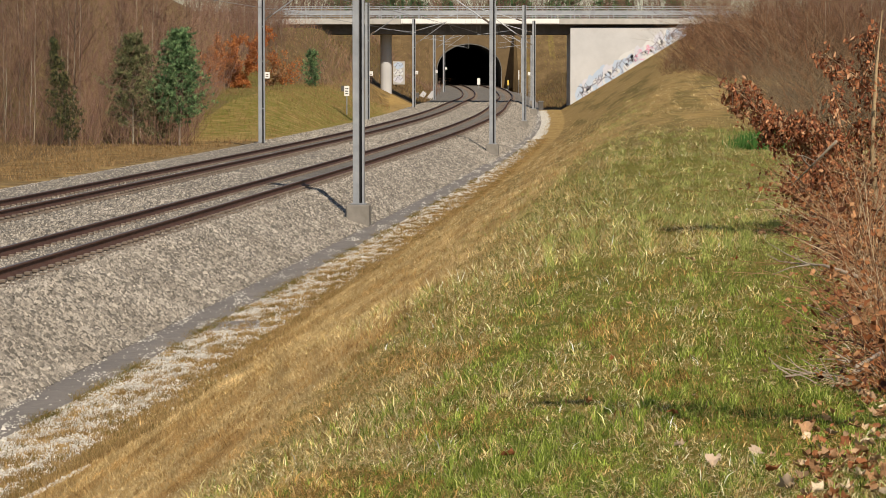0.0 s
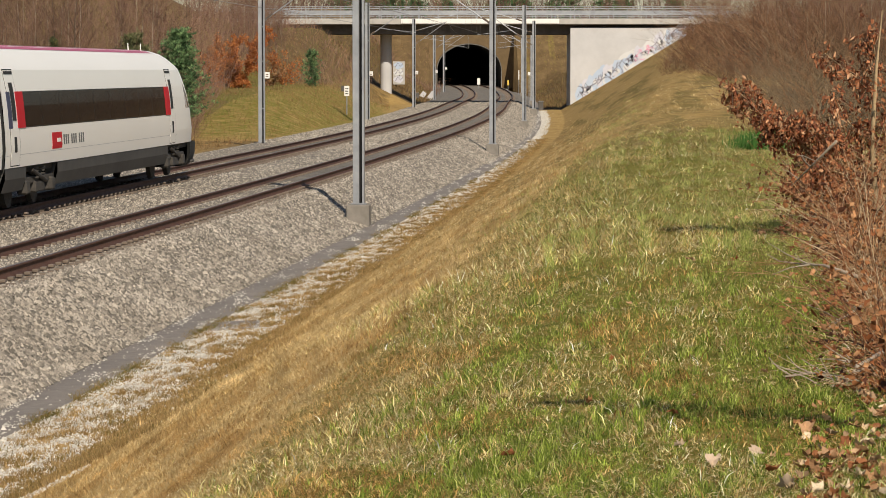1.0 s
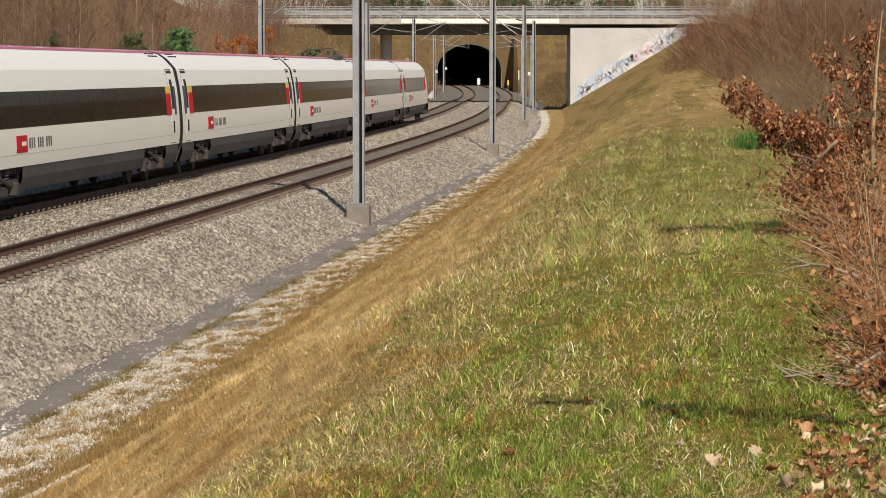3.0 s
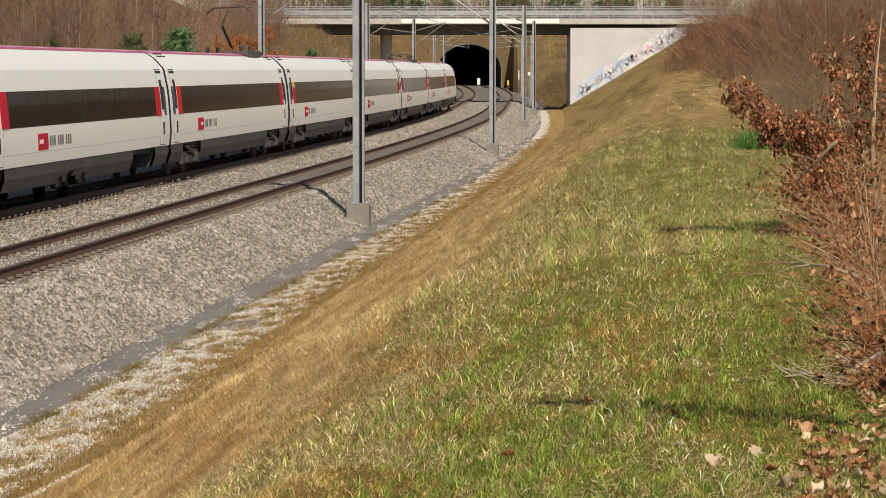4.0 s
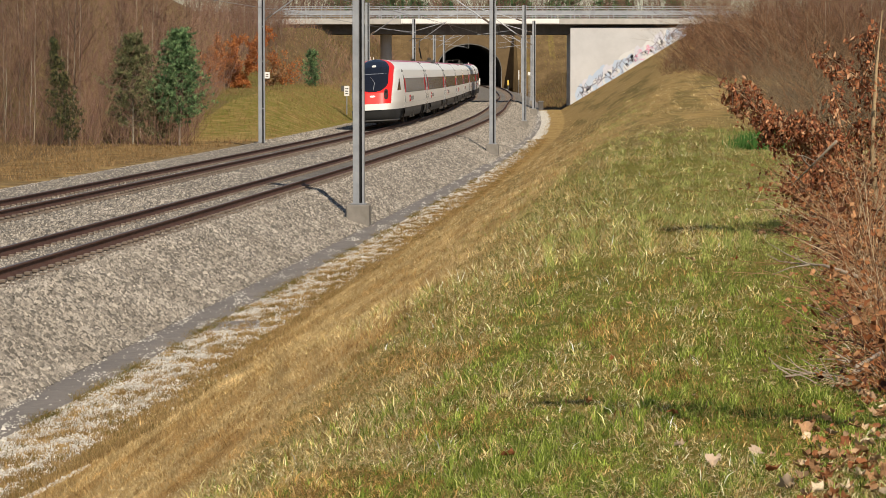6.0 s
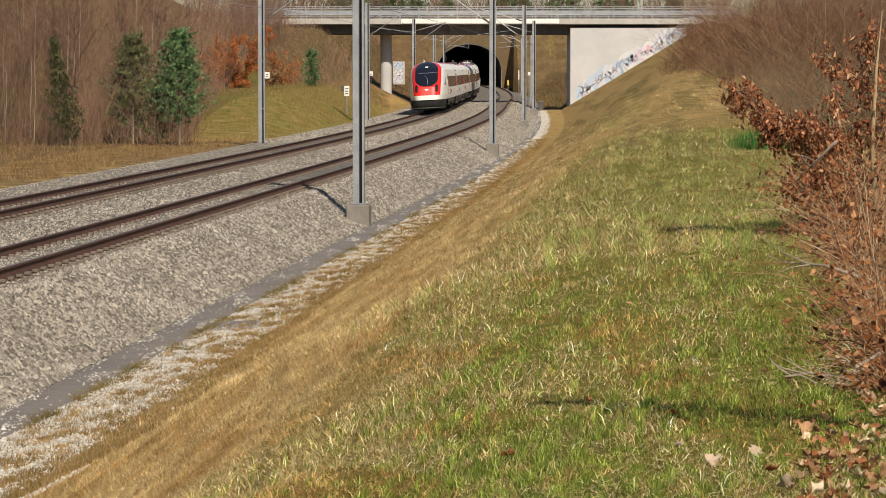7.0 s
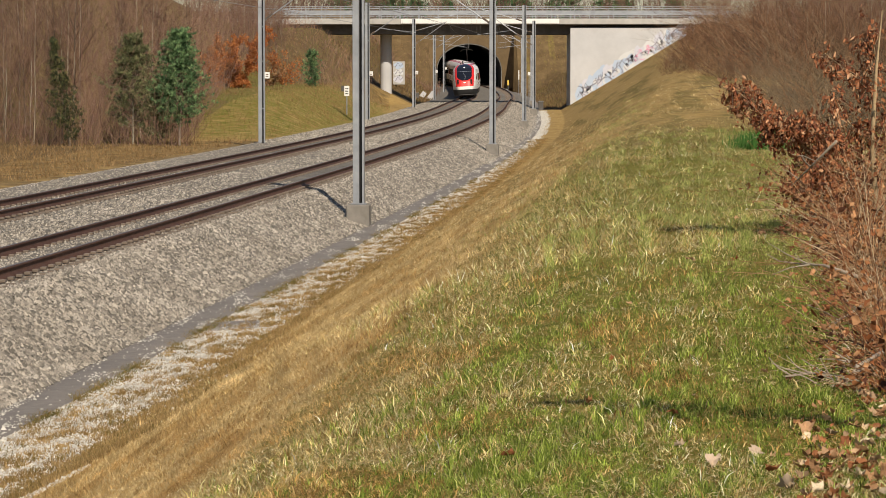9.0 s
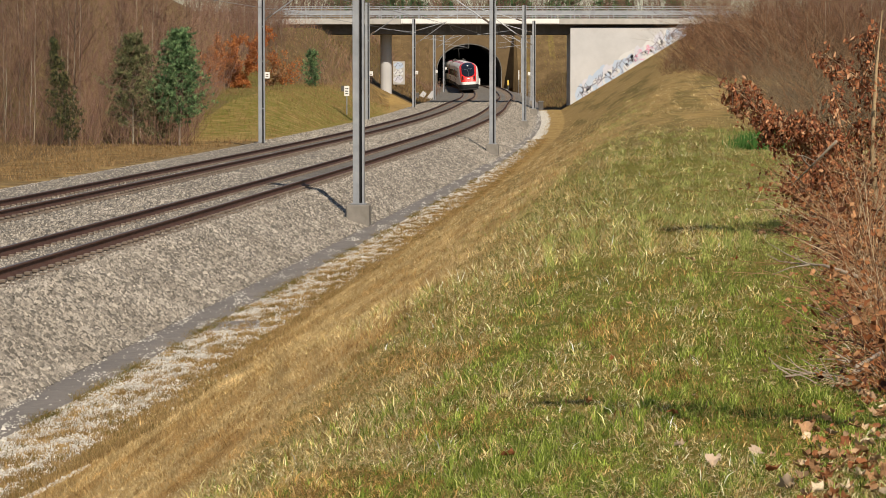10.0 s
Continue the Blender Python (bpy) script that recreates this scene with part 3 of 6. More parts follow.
def side_walls():
    y = 335.0
    w = slab("wing_wall", px_x(706, y), y, 1.5, 1.35, 2.6, 0.3, "concrete", "low concrete wall with blue and white sprayed shapes", "wall")
    r = random.Random(9)
    for k, (cz, mt) in enumerate(((2.15, "paint_blue"), (1.35, "paint_white"), (0.6, "paint_lilac"))):
        bm = bmesh.new()
        blob(bm, 0.0, cz, 0.55, 0.42, -0.156, r)
        p = part("sprayed_patch", bm, M[mt], w)
        bm = bmesh.new()
        stroke(bm, [(-0.4, cz - 0.2), (-0.1, cz + 0.3), (0.15, cz - 0.1), (0.45, cz + 0.2)], 0.09, -0.16)
        part("sprayed_outline", bm, M["paint_dark"], p)
    for px, yy in ((737, 345.0), (753, 348.0)):
        slab("concrete_wing", px_x(px, yy), yy, -0.7, 0.55, 1.6, 0.5, "pale_concrete", "pale slanted concrete wing piece beside the ballast", "concrete block", 38)


side_walls()


def post_sign(px, y, z, w, h, label, mat="white_paint", backing=True):
    x = px_x(px, y)
    g = float(surface(x, y))
    s = empty("track_sign", Matrix.Translation((x, y, g)))
    bm = bmesh.new()
    tube(bm, [(0, 0, -0.2), (0, 0, z - g + h)], 0.04, 8)
    part("post", bm, M["steel"], s)
    bm = bmesh.new()
    box(bm, -w / 2, w / 2, -0.08, -0.05, z - g, z - g + h, 0.008)
    pl = part("plate", bm, M[mat], s)
    if backing:
        bm = bmesh.new()
        box(bm, -w * 1.1, -w * 0.55, -0.04, 0.2, z - g + h * 0.45, z - g + h * 1.02, 0.02)
        part("lamp_box", bm, M["dark_concrete"], s)
        for k in range(3):
            bm = bmesh.new()
            box(bm, -w * 0.3, w * 0.3, -0.087, -0.082, z - g + h * (0.18 + 0.25 * k), z - g + h * (0.28 + 0.25 * k))
            part("bar", bm, M["dark_concrete"], pl)
    return tagged(s, label, "sign")


post_sign(614, 212.0, 1.3, 0.36, 0.72, "white trackside sign with dark bars on a post")
post_sign(847, 425.0, 1.05, 0.42, 0.92, "small white plate on a post before the tunnel", backing=False)
post_sign(899, 415.0, 1.0, 0.26, 0.7, "yellow marker on a post beside the tunnel mouth", "sign_yellow", backing=False)
post_sign(918, 380.0, 1.9, 0.12, 1.2, "white slim marker post beside the line", backing=False)
post_sign(936, 300.0, 2.6, 0.25, 0.35, "small white plate on a thin post", backing=False)


def junction_box(px, y, w, h, label):
    x = px_x(px, y)
    b = empty("trackside_cabinet", Matrix.Translation((x, y, float(surface(x, y)))))
    bm = bmesh.new()
    box(bm, -w / 2, w / 2, -0.2, 0.2, -0.1, h, 0.02)
    part("body", bm, M["dark_concrete"], b)
    bm = bmesh.new()
    box(bm, -w / 2 - 0.04, w / 2 + 0.04, -0.24, 0.24, h, h + 0.06, 0.015)
    part("lid", bm, M["steel"], b)
    tagged(b, label, "cabinet")


junction_box(957, 305.0, 0.5, 0.9, "small dark trackside cabinet at the bridge foot")
junction_box(735, 330.0, 0.8, 0.5, "low dark trackside box beside the ballast")

# ---- the train ----
M.update(
    coach_white=material("coach_white_paint", ((0.84, 0.82, 0.785), (0.89, 0.87, 0.835)), 0.8, 0.35, bump=0.02, stretch=(1, 0.3, 1)),
    coach_roof=material("coach_roof_grey", ((0.5, 0.49, 0.5), (0.6, 0.59, 0.6)), 1.0, 0.5, bump=0.02),
    coach_dark=material("coach_skirt_grey", ((0.035, 0.034, 0.034), (0.055, 0.052, 0.05), (0.08, 0.075, 0.07)), 2.0, 0.6, bump=0.05),
    coach_red=material("coach_signal_red", ((0.68, 0.016, 0.014), (0.76, 0.024, 0.018)), 1.0, 0.42, bump=0.01),
    stripe=material("roof_edge_magenta", ((0.42, 0.06, 0.13), (0.5, 0.09, 0.17)), 1.0, 0.4, bump=0.0),
    glass=material("dark_tinted_glass", ((0.015, 0.012, 0.011), (0.022, 0.018, 0.016)), 0.6, 0.14, bump=0.04, bump_scale=1.2, spec=0.3, ior=1.12),
    band=material("window_band_brown", ((0.014, 0.011, 0.010), (0.02, 0.016, 0.014)), 0.8, 0.3, bump=0.0, spec=0.15, ior=1.2),
    windscreen=material("dark_blue_windscreen", ((0.010, 0.012, 0.020), (0.015, 0.018, 0.028)), 0.6, 0.09, bump=0.0, ior=1.42),
    letter=material("lettering_grey", ((0.10, 0.10, 0.10), (0.16, 0.155, 0.15)), 3.0, 0.6, bump=0.0),
    gap=material("rubber_black", ((0.012, 0.012, 0.012), (0.02, 0.02, 0.02)), 3.0, 0.8, bump=0.1),
    bogie=material("bogie_iron", ((0.022, 0.02, 0.018), (0.05, 0.044, 0.038), (0.08, 0.07, 0.06)), 6.0, 0.75, 0.1, 0.3),
    blue=material("door_blue", ((0.015, 0.016, 0.06), (0.02, 0.024, 0.09)), 1.0, 0.4, bump=0.0),
    yellow=material("class_yellow", ((0.75, 0.5, 0.02), (0.8, 0.55, 0.04)), 1.0, 0.4, bump=0.0),
    door_red=material("door_crimson", ((0.46, 0.010, 0.018), (0.54, 0.016, 0.026)), 1.0, 0.6, spec=0.2, bump=0.01),
    lamp_red=material("tail_lamp_glass", ((0.10, 0.01, 0.01), (0.15, 0.02, 0.02)), 1.0, 0.1, bump=0.0),
)
# side profile of the coach: half width by height
PROFILE = ((0.95, 1.36), (1.35, 1.41), (1.81, 1.415), (2.3, 1.40), (2.62, 1.375), (3.1, 1.30), (3.17, 1.265), (3.45, 1.03), (3.58, 0.86), (3.68, 0.6), (3.73, 0.3), (3.75, 0.0))
CL = 26.42


def half_width(z):
    return float(np.interp(z, [p[0] for p in PROFILE], [p[1] for p in PROFILE]))


def shell(profile, ys, scale=None):
    """Skin swept along y from a half profile, both sides; scale(y) gives width factor, height factor."""
    bm = bmesh.new()
    full = [(w, z) for z, w in profile] + [(-w, z) for z, w in profile[::-1] if w > 0]
    rings = []
    for y in ys:
        fx, fz = scale(y) if scale else (1, 1)
        rings.append([bm.verts.new((w * fx, y, profile[0][0] + (z - profile[0][0]) * fz)) for w, z in full])
    for a, b in zip(rings, rings[1:]):
        for k in range(len(full) - 1):
            bm.faces.new((a[k], a[k + 1], b[k + 1], b[k]))
    return bm, rings


def side_panel(bm, sx, y0, y1, z0, z1, proud=0.004, depth=0.03, rows=4):
    """A panel that follows the curve of the coach side."""
    zs = sorted({z0, z1} | {p[0] for p in PROFILE if z0 + 0.01 < p[0] < z1 - 0.01})
    rows = len(zs)
    grid = [[[bm.verts.new((sx * (half_width(z) + d), y, z)) for y in (y0, y1)] for z in zs] for d in (proud, proud - depth)]
    o, i = grid
    for k in range(rows - 1):
        bm.faces.new((o[k][0], o[k][1], o[k + 1][1], o[k + 1][0]))
        for e in (0, 1):
            bm.faces.new((o[k][e], o[k + 1][e], i[k + 1][e], i[k][e]))
    for k in (0, rows - 1):
        bm.faces.new((o[k][0], o[k][1], i[k][1], i[k][0]))


def skirt_mesh(y0, y1):
    bm = bmesh.new()
    for sx in (-1, 1):
        zs = ((0.955, 1.345), (0.7, 1.33), (0.42, 1.22), (0.40, 1.1))
        a = [[bm.verts.new((sx * w, y, z)) for z, w in zs] for y in (y0, y1)]
        for k in range(3):
            bm.faces.new((a[0][k], a[0][k + 1], a[1][k + 1], a[1][k]))
    for y in (y0, y1):
        v = [bm.verts.new(c) for c in ((-1.34, y, 0.955), (1.34, y, 0.955), (1.12, y, 0.40), (-1.12, y, 0.40))]
        bm.faces.new(v)
    v = [bm.verts.new(c) for c in ((-1.12, y0, 0.40), (1.12, y0, 0.40), (1.12, y1, 0.40), (-1.12, y1, 0.40))]
    bm.faces.new(v)
    return bm


def add_bogie(coach, yc):
    bm = bmesh.new()
    for sx in (-1, 1):
        box(bm, sx * 1.17 - 0.06, sx * 1.17 + 0.06, -1.75, 1.75, 0.52, 0.70, 0.03)
        box(bm, sx * 1.19 - 0.08, sx * 1.19 + 0.08, -0.5, 0.5, 0.32, 0.58, 0.03)
        for y in (-1.35, 1.35):
            box(bm, sx * 1.18 - 0.12, sx * 1.18 + 0.12, y - 0.19, y + 0.19, 0.3, 0.62, 0.04)
        tube(bm, [(sx * 1.28, -0.9, 0.85), (sx * 1.28, 0.6, 0.55)], 0.05, 8)
    box(bm, -1.0, 1.0, -0.3, 0.3, 0.5, 0.75, 0.03)
    bog = part("bogie", bm, M["bogie"], coach, "dark dusty iron bogie")
    bog.location = (0, yc, 0)
    for y in (-1.35, 1.35):
        bm = bmesh.new()
        for sx in (-1, 1):
            bmesh.ops.create_cone(bm, cap_ends=True, segments=24, radius1=0.46, radius2=0.44, depth=0.12, matrix=Matrix.Translation((sx * 0.75, y, 0.46)) @ pose(0, 0, 0, 0, 90 * sx, 0))
        tube(bm, [(-0.8, y, 0.46), (0.8, y, 0.46)], 0.08, 8)
        part("wheelset", bm, M["bogie"], bog)
    for sx in (-1, 1):
        for y in (-0.35, 0.35):
            bm = bmesh.new()
            for k in range(4):
                bmesh.ops.create_cone(bm, cap_ends=True, segments=12, radius1=0.13, radius2=0.13, depth=0.035, matrix=Matrix.Translation((sx * 1.2, y, 0.66 + 0.07 * k)))
            part("spring", bm, M["bogie"], bog)


def add_side_details(coach, y0, y1, doors, first, windows=True, logo=True):
    """Window band with its panes, doors with coloured panels, mark and lettering bars. first: yellow first-class strip."""
    for sx in (-1, 1):
        bm = bmesh.new()
        side_panel(bm, sx, y0 + 1.75, y1 - 1.75, 1.81, 2.62, 0.003)
        band = part("window_band", bm, M["band"], coach, "dark brown continuous window band")
        n = int((y1 - y0 - 3.7) / 1.86)
        w = (y1 - y0 - 3.7) / n
        for k in range(n):
            bm = bmesh.new()
            a = y0 + 1.85 + k * w
            side_panel(bm, sx, a + 0.025, a + w - 0.025, 1.835, 2.595, 0.0055)
            part("pane", bm, M["glass"], band)
        for dy, inner in doors:
            bm = bmesh.new()
            side_panel(bm, sx, dy - 0.47, dy + 0.47, 0.98, 3.12, 0.002, rows=8)
            part("door_gap", bm, M["gap"], coach)
            bm = bmesh.new()
            side_panel(bm, sx, dy - 0.435, dy + 0.435, 1.0, 3.09, 0.007, rows=8)
            door = part("door", bm, M["coach_white"], coach, "white plug door with a dark narrow window")
            bm = bmesh.new()
            side_panel(bm, sx, dy - 0.17, dy + 0.17, 1.98, 2.82, 0.0185, rows=6)
            part("door_window", bm, M["gap"], door)
            bm = bmesh.new()
            side_panel(bm, sx, dy - 0.42, dy + 0.42, 3.0, 3.075, 0.012)
            part("door_header", bm, M["gap"], door)
            bm = bmesh.new()
            side_panel(bm, sx, dy - 0.12, dy + 0.12, 1.28, 1.62, 0.012)
            part("door_handle", bm, M["gap"], door)
            bm = bmesh.new()
            a, b = sorted((dy + inner * 0.30, dy + inner * 1.05))
            side_panel(bm, sx, a, b, 1.81, 2.62, 0.016)
            part("door_stripe", bm, M["door_red"], coach, "signal red panel beside the door")
            if abs(dy) > 9:
                bm = bmesh.new()
                c, d = sorted((dy - inner * 0.20, dy - inner * 0.55))
                side_panel(bm, sx, c, d, 1.81, 2.62, 0.010)
                part("end_panel", bm, M["blue"], coach, "dark blue panel between door and coach end")
            if first:
                bm = bmesh.new()
                side_panel(bm, sx, a, b, 2.42, 2.625, 0.020)
                part("class_strip", bm, M["yellow"], coach, "yellow first-class strip")
        bm = bmesh.new()
        side_panel(bm, sx, y0 + 0.1, y1 - 0.1, 1.215, 1.228, 0.002)
        part("body_seam", bm, M["coach_roof"], coach)
        if logo:
            ly = y0 + 5.4 if sx > 0 else y1 - 5.2
            bm = bmesh.new()
            side_panel(bm, sx, ly - 0.55, ly + 0.55, 1.26, 1.64, 0.006)
            mark = part("mark", bm, M["door_red"], coach, "red square mark with a pale disc shape")
            bm = bmesh.new()
            side_panel(bm, sx, ly - 0.02, ly + 0.4, 1.41, 1.50, 0.012)
            part("mark_shape", bm, M["coach_white"], mark)
            way = 1 if sx > 0 else -1
            for k in range(9):
                a = ly + (0.72 + k * 0.235 + (k // 3) * 0.2) * way
                bm = bmesh.new()
                side_panel(bm, sx, min(a, a + 0.15 * way), max(a, a + 0.15 * way), 1.34, 1.57, 0.006)
                part("lettering_bar", bm, M["letter"], coach)


def roof_stripe(coach, y0, y1):
    for sx in (-1, 1):
        bm = bmesh.new()
        a = [[bm.verts.new((sx * (half_width(z) + 0.006), y, z + 0.006)) for z in (3.60, 3.66, 3.71)] for y in (y0, y1)]
        for k in (0, 1):
            bm.faces.new((a[0][k], a[0][k + 1], a[1][k + 1], a[1][k]))
        part("roof_stripe", bm, M["stripe"], coach, "magenta stripe along the roof edge")


def add_gangway(coach, y):
    """Black bellows that fill the gap behind the coach, just inside its outline."""
    ys = [y - 0.32 + 0.06 * k for k in range(10)]
    bm, _ = shell(PROFILE, ys, lambda v: (0.985, 0.993) if round((v - ys[0]) / 0.06) % 2 else (0.965, 0.985))
    part("gangway_bellows", bm, M["gap"], coach, "black folding gangway bellows")


def end_walls(coach, *ys):
    """Dark recessed end wall of a coach."""
    for y in ys:
        bm = bmesh.new()
        s = 1 if y < 0 else -1
        full = [(w * 0.975, z) for z, w in PROFILE] + [(-w * 0.975, z) for z, w in PROFILE[::-1] if w > 0]
        v = [bm.verts.new((w, y + s * 0.03, 0.95 + (z - 0.95) * 0.985)) for w, z in full]
        bm.faces.new(v)
        part("end_wall", bm, M["gap"], coach, "black end wall")


def mid_coach(kind):
    coach = empty("train_coach")
    y0, y1 = -CL / 2, CL / 2
    bm, rings = shell(PROFILE, (y0, y0 + 0.06, 0, y1 - 0.06, y1))
    end_walls(coach, y0, y1)
    body = part("body_shell", bm, M["coach_white"], coach, smooth=True)
    body.data.set_sharp_from_angle(angle=radians(13.5))
    part("skirt", skirt_mesh(y0 + 5.6, y1 - 5.6), M["coach_dark"], coach, "dark grey underfloor skirt")
    for a, b in ((y0 + 0.1, y0 + 2.2), (y1 - 2.2, y1 - 0.1)):
        part("skirt", skirt_mesh(a, b), M["coach_dark"], coach)
    bm = bmesh.new()
    box(bm, -1.2, 1.2, y0 + 0.1, y1 - 0.1, 0.8, 0.98)
    part("underframe", bm, M["bogie"], coach)
    for yc in (y0 + 3.9, y1 - 3.9):
        add_bogie(coach, yc)
    add_side_details(coach, y0, y1, ((y0 + 1.0, 1), (y1 - 1.0, -1)), kind == "first")
    roof_stripe(coach, y0, y1)
    add_gangway(coach, y0 - 0.22)
    bm = bmesh.new()
    box(bm, -0.02, 0.02, -0.17, 0.17, -0.02, 0.02)
    vent = None
    for k in range(2):
        for sy in (-1, 1):
            for j in range(3):
                if vent is None:
                    vent = o = part("roof_vent", bm, M["gap"], coach)
                else:
                    o = vent.copy()
                    scene.collection.objects.link(o)
                o.location = (0.96 - 0.1 * k, sy * (CL / 2 - 0.9 - j * 0.5), 3.51 + 0.07 * k)
    return tagged(coach, "white intercity coach with dark window band and red door panels", "train coach", "coaches of the train")


def end_coach(rear):
    """A driving coach; its nose points along +y."""
    coach = empty("driving_coach")
    y0, y1 = -13.45, 13.9
    nose0 = 8.6

    prof = PROFILE
    ys = [y0, y0 + 0.06, 0, nose0]
    bm, rings = shell(prof, ys)
    end_walls(coach, y0)
    body = part("body_shell", bm, M["coach_white"], coach, smooth=True)
    body.data.set_sharp_from_angle(angle=radians(13.5))
    nose_parts(coach, nose0, y1)
    part("skirt", skirt_mesh(y0 + 5.6, nose0 - 1.2), M["coach_dark"], coach, "dark grey underfloor skirt")
    part("skirt", skirt_mesh(y0 + 0.1, y0 + 2.2), M["coach_dark"], coach)
    bm = bmesh.new()
    box(bm, -1.2, 1.2, y0 + 0.1, y1 - 2.5, 0.8, 0.98)
    part("underframe", bm, M["bogie"], coach)
    for yc in (y0 + 3.9, y1 - 4.9):
        add_bogie(coach, yc)
    add_side_details(coach, y0, nose0 + 0.2, ((y0 + 1.0, 1), (nose0 - 0.55, -1)), False)
    roof_stripe(coach, y0, nose0)
    for ay in (nose0 - 0.9, nose0 + 1.1):
        bm = bmesh.new()
        tube(bm, [(0.3, ay, 3.66), (0.3, ay, 3.92)], 0.022, 6, 0.012)
        part("roof_antenna", bm, M["coach_white"], coach, "short pale roof antenna")
    add_gangway(coach, y0 - 0.22)
    return tagged(coach, "white driving coach with black windscreen in a red nose" , "train coach", "coaches of the train")


def nose_point(a, b, nose0, y1):
    """The nose skin: a runs round the section from the right sill (0) over the roof (1) to the left sill (2); b from the body (0) to the tip (1)."""
    sx = 1 if a <= 1 else -1
    q = a if a <= 1 else 2 - a
    k = q * (len(PROFILE) - 1)
    i = min(int(k), len(PROFILE) - 2)
    z = PROFILE[i][0] + (PROFILE[i + 1][0] - PROFILE[i][0]) * (k - i)
    w = PROFILE[i][1] + (PROFILE[i + 1][1] - PROFILE[i][1]) * (k - i)
    L = y1 - nose0
    # how far forward the skin reaches at that height: the screen leans back
    reach = L * float(np.interp(z, [0.95, 1.3, 1.9, 2.4, 2.9, 3.3, 3.6, 3.75], [1.0, 1.0, 0.95, 0.86, 0.73, 0.58, 0.40, 0.28]))
    # superellipse in plan
    ang = b * math.pi / 2
    e = 0.46
    fx = max(0.0, math.cos(ang)) ** e
    fy = math.sin(ang) ** 0.8
    return Vector((sx * w * fx, nose0 + reach * fy, z))


def nose_parts(coach, nose0, y1):
    na, nb = 340, 210
    meshes = {k: bmesh.new() for k in ("white", "red", "glass")}
    grid = [[nose_point(2 * i / na, (j / nb) ** 0.85, nose0, y1) for j in range(nb + 1)] for i in range(na + 1)]
    for i in range(na):
        for j in range(nb):
            c = (grid[i][j] + grid[i + 1][j + 1] + grid[i + 1][j] + grid[i][j + 1]) / 4
            front = (c.y - nose0) / (y1 - nose0)
            hw = half_width(c.z)
            ws, wr = min(0.84, 0.72 * hw), min(0.98 + 0.1 * min(1, max(0, c.z - 1.3) / 1.2), 0.92 * hw)
            ax = abs(c.x)
            if c.z < 2.5:
                screen = (ax / 0.84) ** 2.1 + ((2.5 - c.z) / 0.57) ** 2.1 < 1
            else:
                screen = ax < ws
            screen = screen and front > 0.05 and c.z > 1.9
            red = c.z > 1.28 and front > (0.02 if c.z > 3.3 else 0.10) and ax < wr
            if ax > 1.0 and not red and 1.98 < c.z < 2.74 and nose0 + 2.05 < c.y < nose0 + 3.35 - (c.z - 2.0) * 1.75:
                screen = True
            bm = meshes["glass" if screen else "red" if red else "white"]
            q = [grid[i][j], grid[i + 1][j], grid[i + 1][j + 1], grid[i][j + 1]]
            vs = [bm.verts.new(p) for p in q]
            try:
                bm.faces.new(vs)
            except ValueError:
                pass
    for k, (nm, mt, lb) in dict(white=("nose_shell", "coach_white", "white lower nose"), red=("nose_mask", "coach_red", "signal red front mask"), glass=("windscreen", "windscreen", "dark wraparound windscreen")).items():
        bm = meshes[k]
        bmesh.ops.remove_doubles(bm, verts=bm.verts, dist=0.0008)
        ob = part(nm, bm, M[mt], coach, lb, smooth=True)
    # lamps, mark, wiper and a painted glint on the mask
    def on_face(x, z):
        """The point of the skin at that width and height, with its outward direction."""
        lo, hi = 0.0, 1.0
        q = float(np.interp(z, [p[0] for p in PROFILE], np.linspace(0, 1, len(PROFILE))))
        for _ in range(30):
            mid = (lo + hi) / 2
            if nose_point(q, mid, nose0, y1).x > abs(x):
                lo = mid
            else:
                hi = mid
        p = nose_point(q, lo, nose0, y1)
        return Vector((math.copysign(p.x, x), p.y, p.z))

    def face_patch(name, mat, x, z, w, h, proud, label="", n=14):
        bm = bmesh.new()

        def rim(f):
            return [on_face(x + f * w / 2 * math.copysign(abs(math.cos(t)) ** 0.7, math.cos(t)), z + f * h / 2 * math.copysign(abs(math.sin(t)) ** 0.7, math.sin(t))) for t in (2 * math.pi * k / n for k in range(n))]

        rings = [[bm.verts.new(p - Vector((0, 0.03, 0))) for p in rim(1)]] + [[bm.verts.new(p + Vector((0, proud, 0))) for p in rim(f)] for f in (1, 0.7, 0.4, 0.15)]
        for a, b in zip(rings, rings[1:]):
            for k in range(n):
                bm.faces.new((a[k], a[(k + 1) % n], b[(k + 1) % n], b[k]))
        bm.faces.new(rings[-1])
        return part(name, bm, M[mat], coach, label)

    for sx in (-1, 1):
        lamp = face_patch("headlamp", "gap", sx * 0.74, 1.80, 0.22, 0.56, 0.03, "dark oval lamp unit")
        for z in (1.70, 1.93):
            o = face_patch("lamp_lens", "lamp_red" if z < 1.8 else "glass", sx * 0.74, z, 0.10, 0.14, 0.042)
            o.parent = lamp
    face_patch("mark", "white_paint", 0.0, 1.70, 0.30, 0.11, 0.012, "small white arrow-shaped mark")
    # White patch painted for a reflection near the top of the screen.
    face_patch("roof_lamp", "white_paint", 0.0, 3.36, 0.24, 0.12, 0.02, "small white patch painted for a glint high on the windscreen")
    face_patch("screen_edge", "steel", 0.0, 2.93, 1.5, 0.03, 0.008)
    bm = bmesh.new()
    tube(bm, [on_face(-0.05, 2.05) + Vector((0, 0.03, 0)), on_face(-0.1, 2.45) + Vector((0, 0.03, 0)), on_face(0.12, 2.75) + Vector((0, 0.03, 0))], 0.018, 6)
    part("wiper", bm, M["steel"], coach)
    # valance below the nose
    bm = bmesh.new()
    rows = []
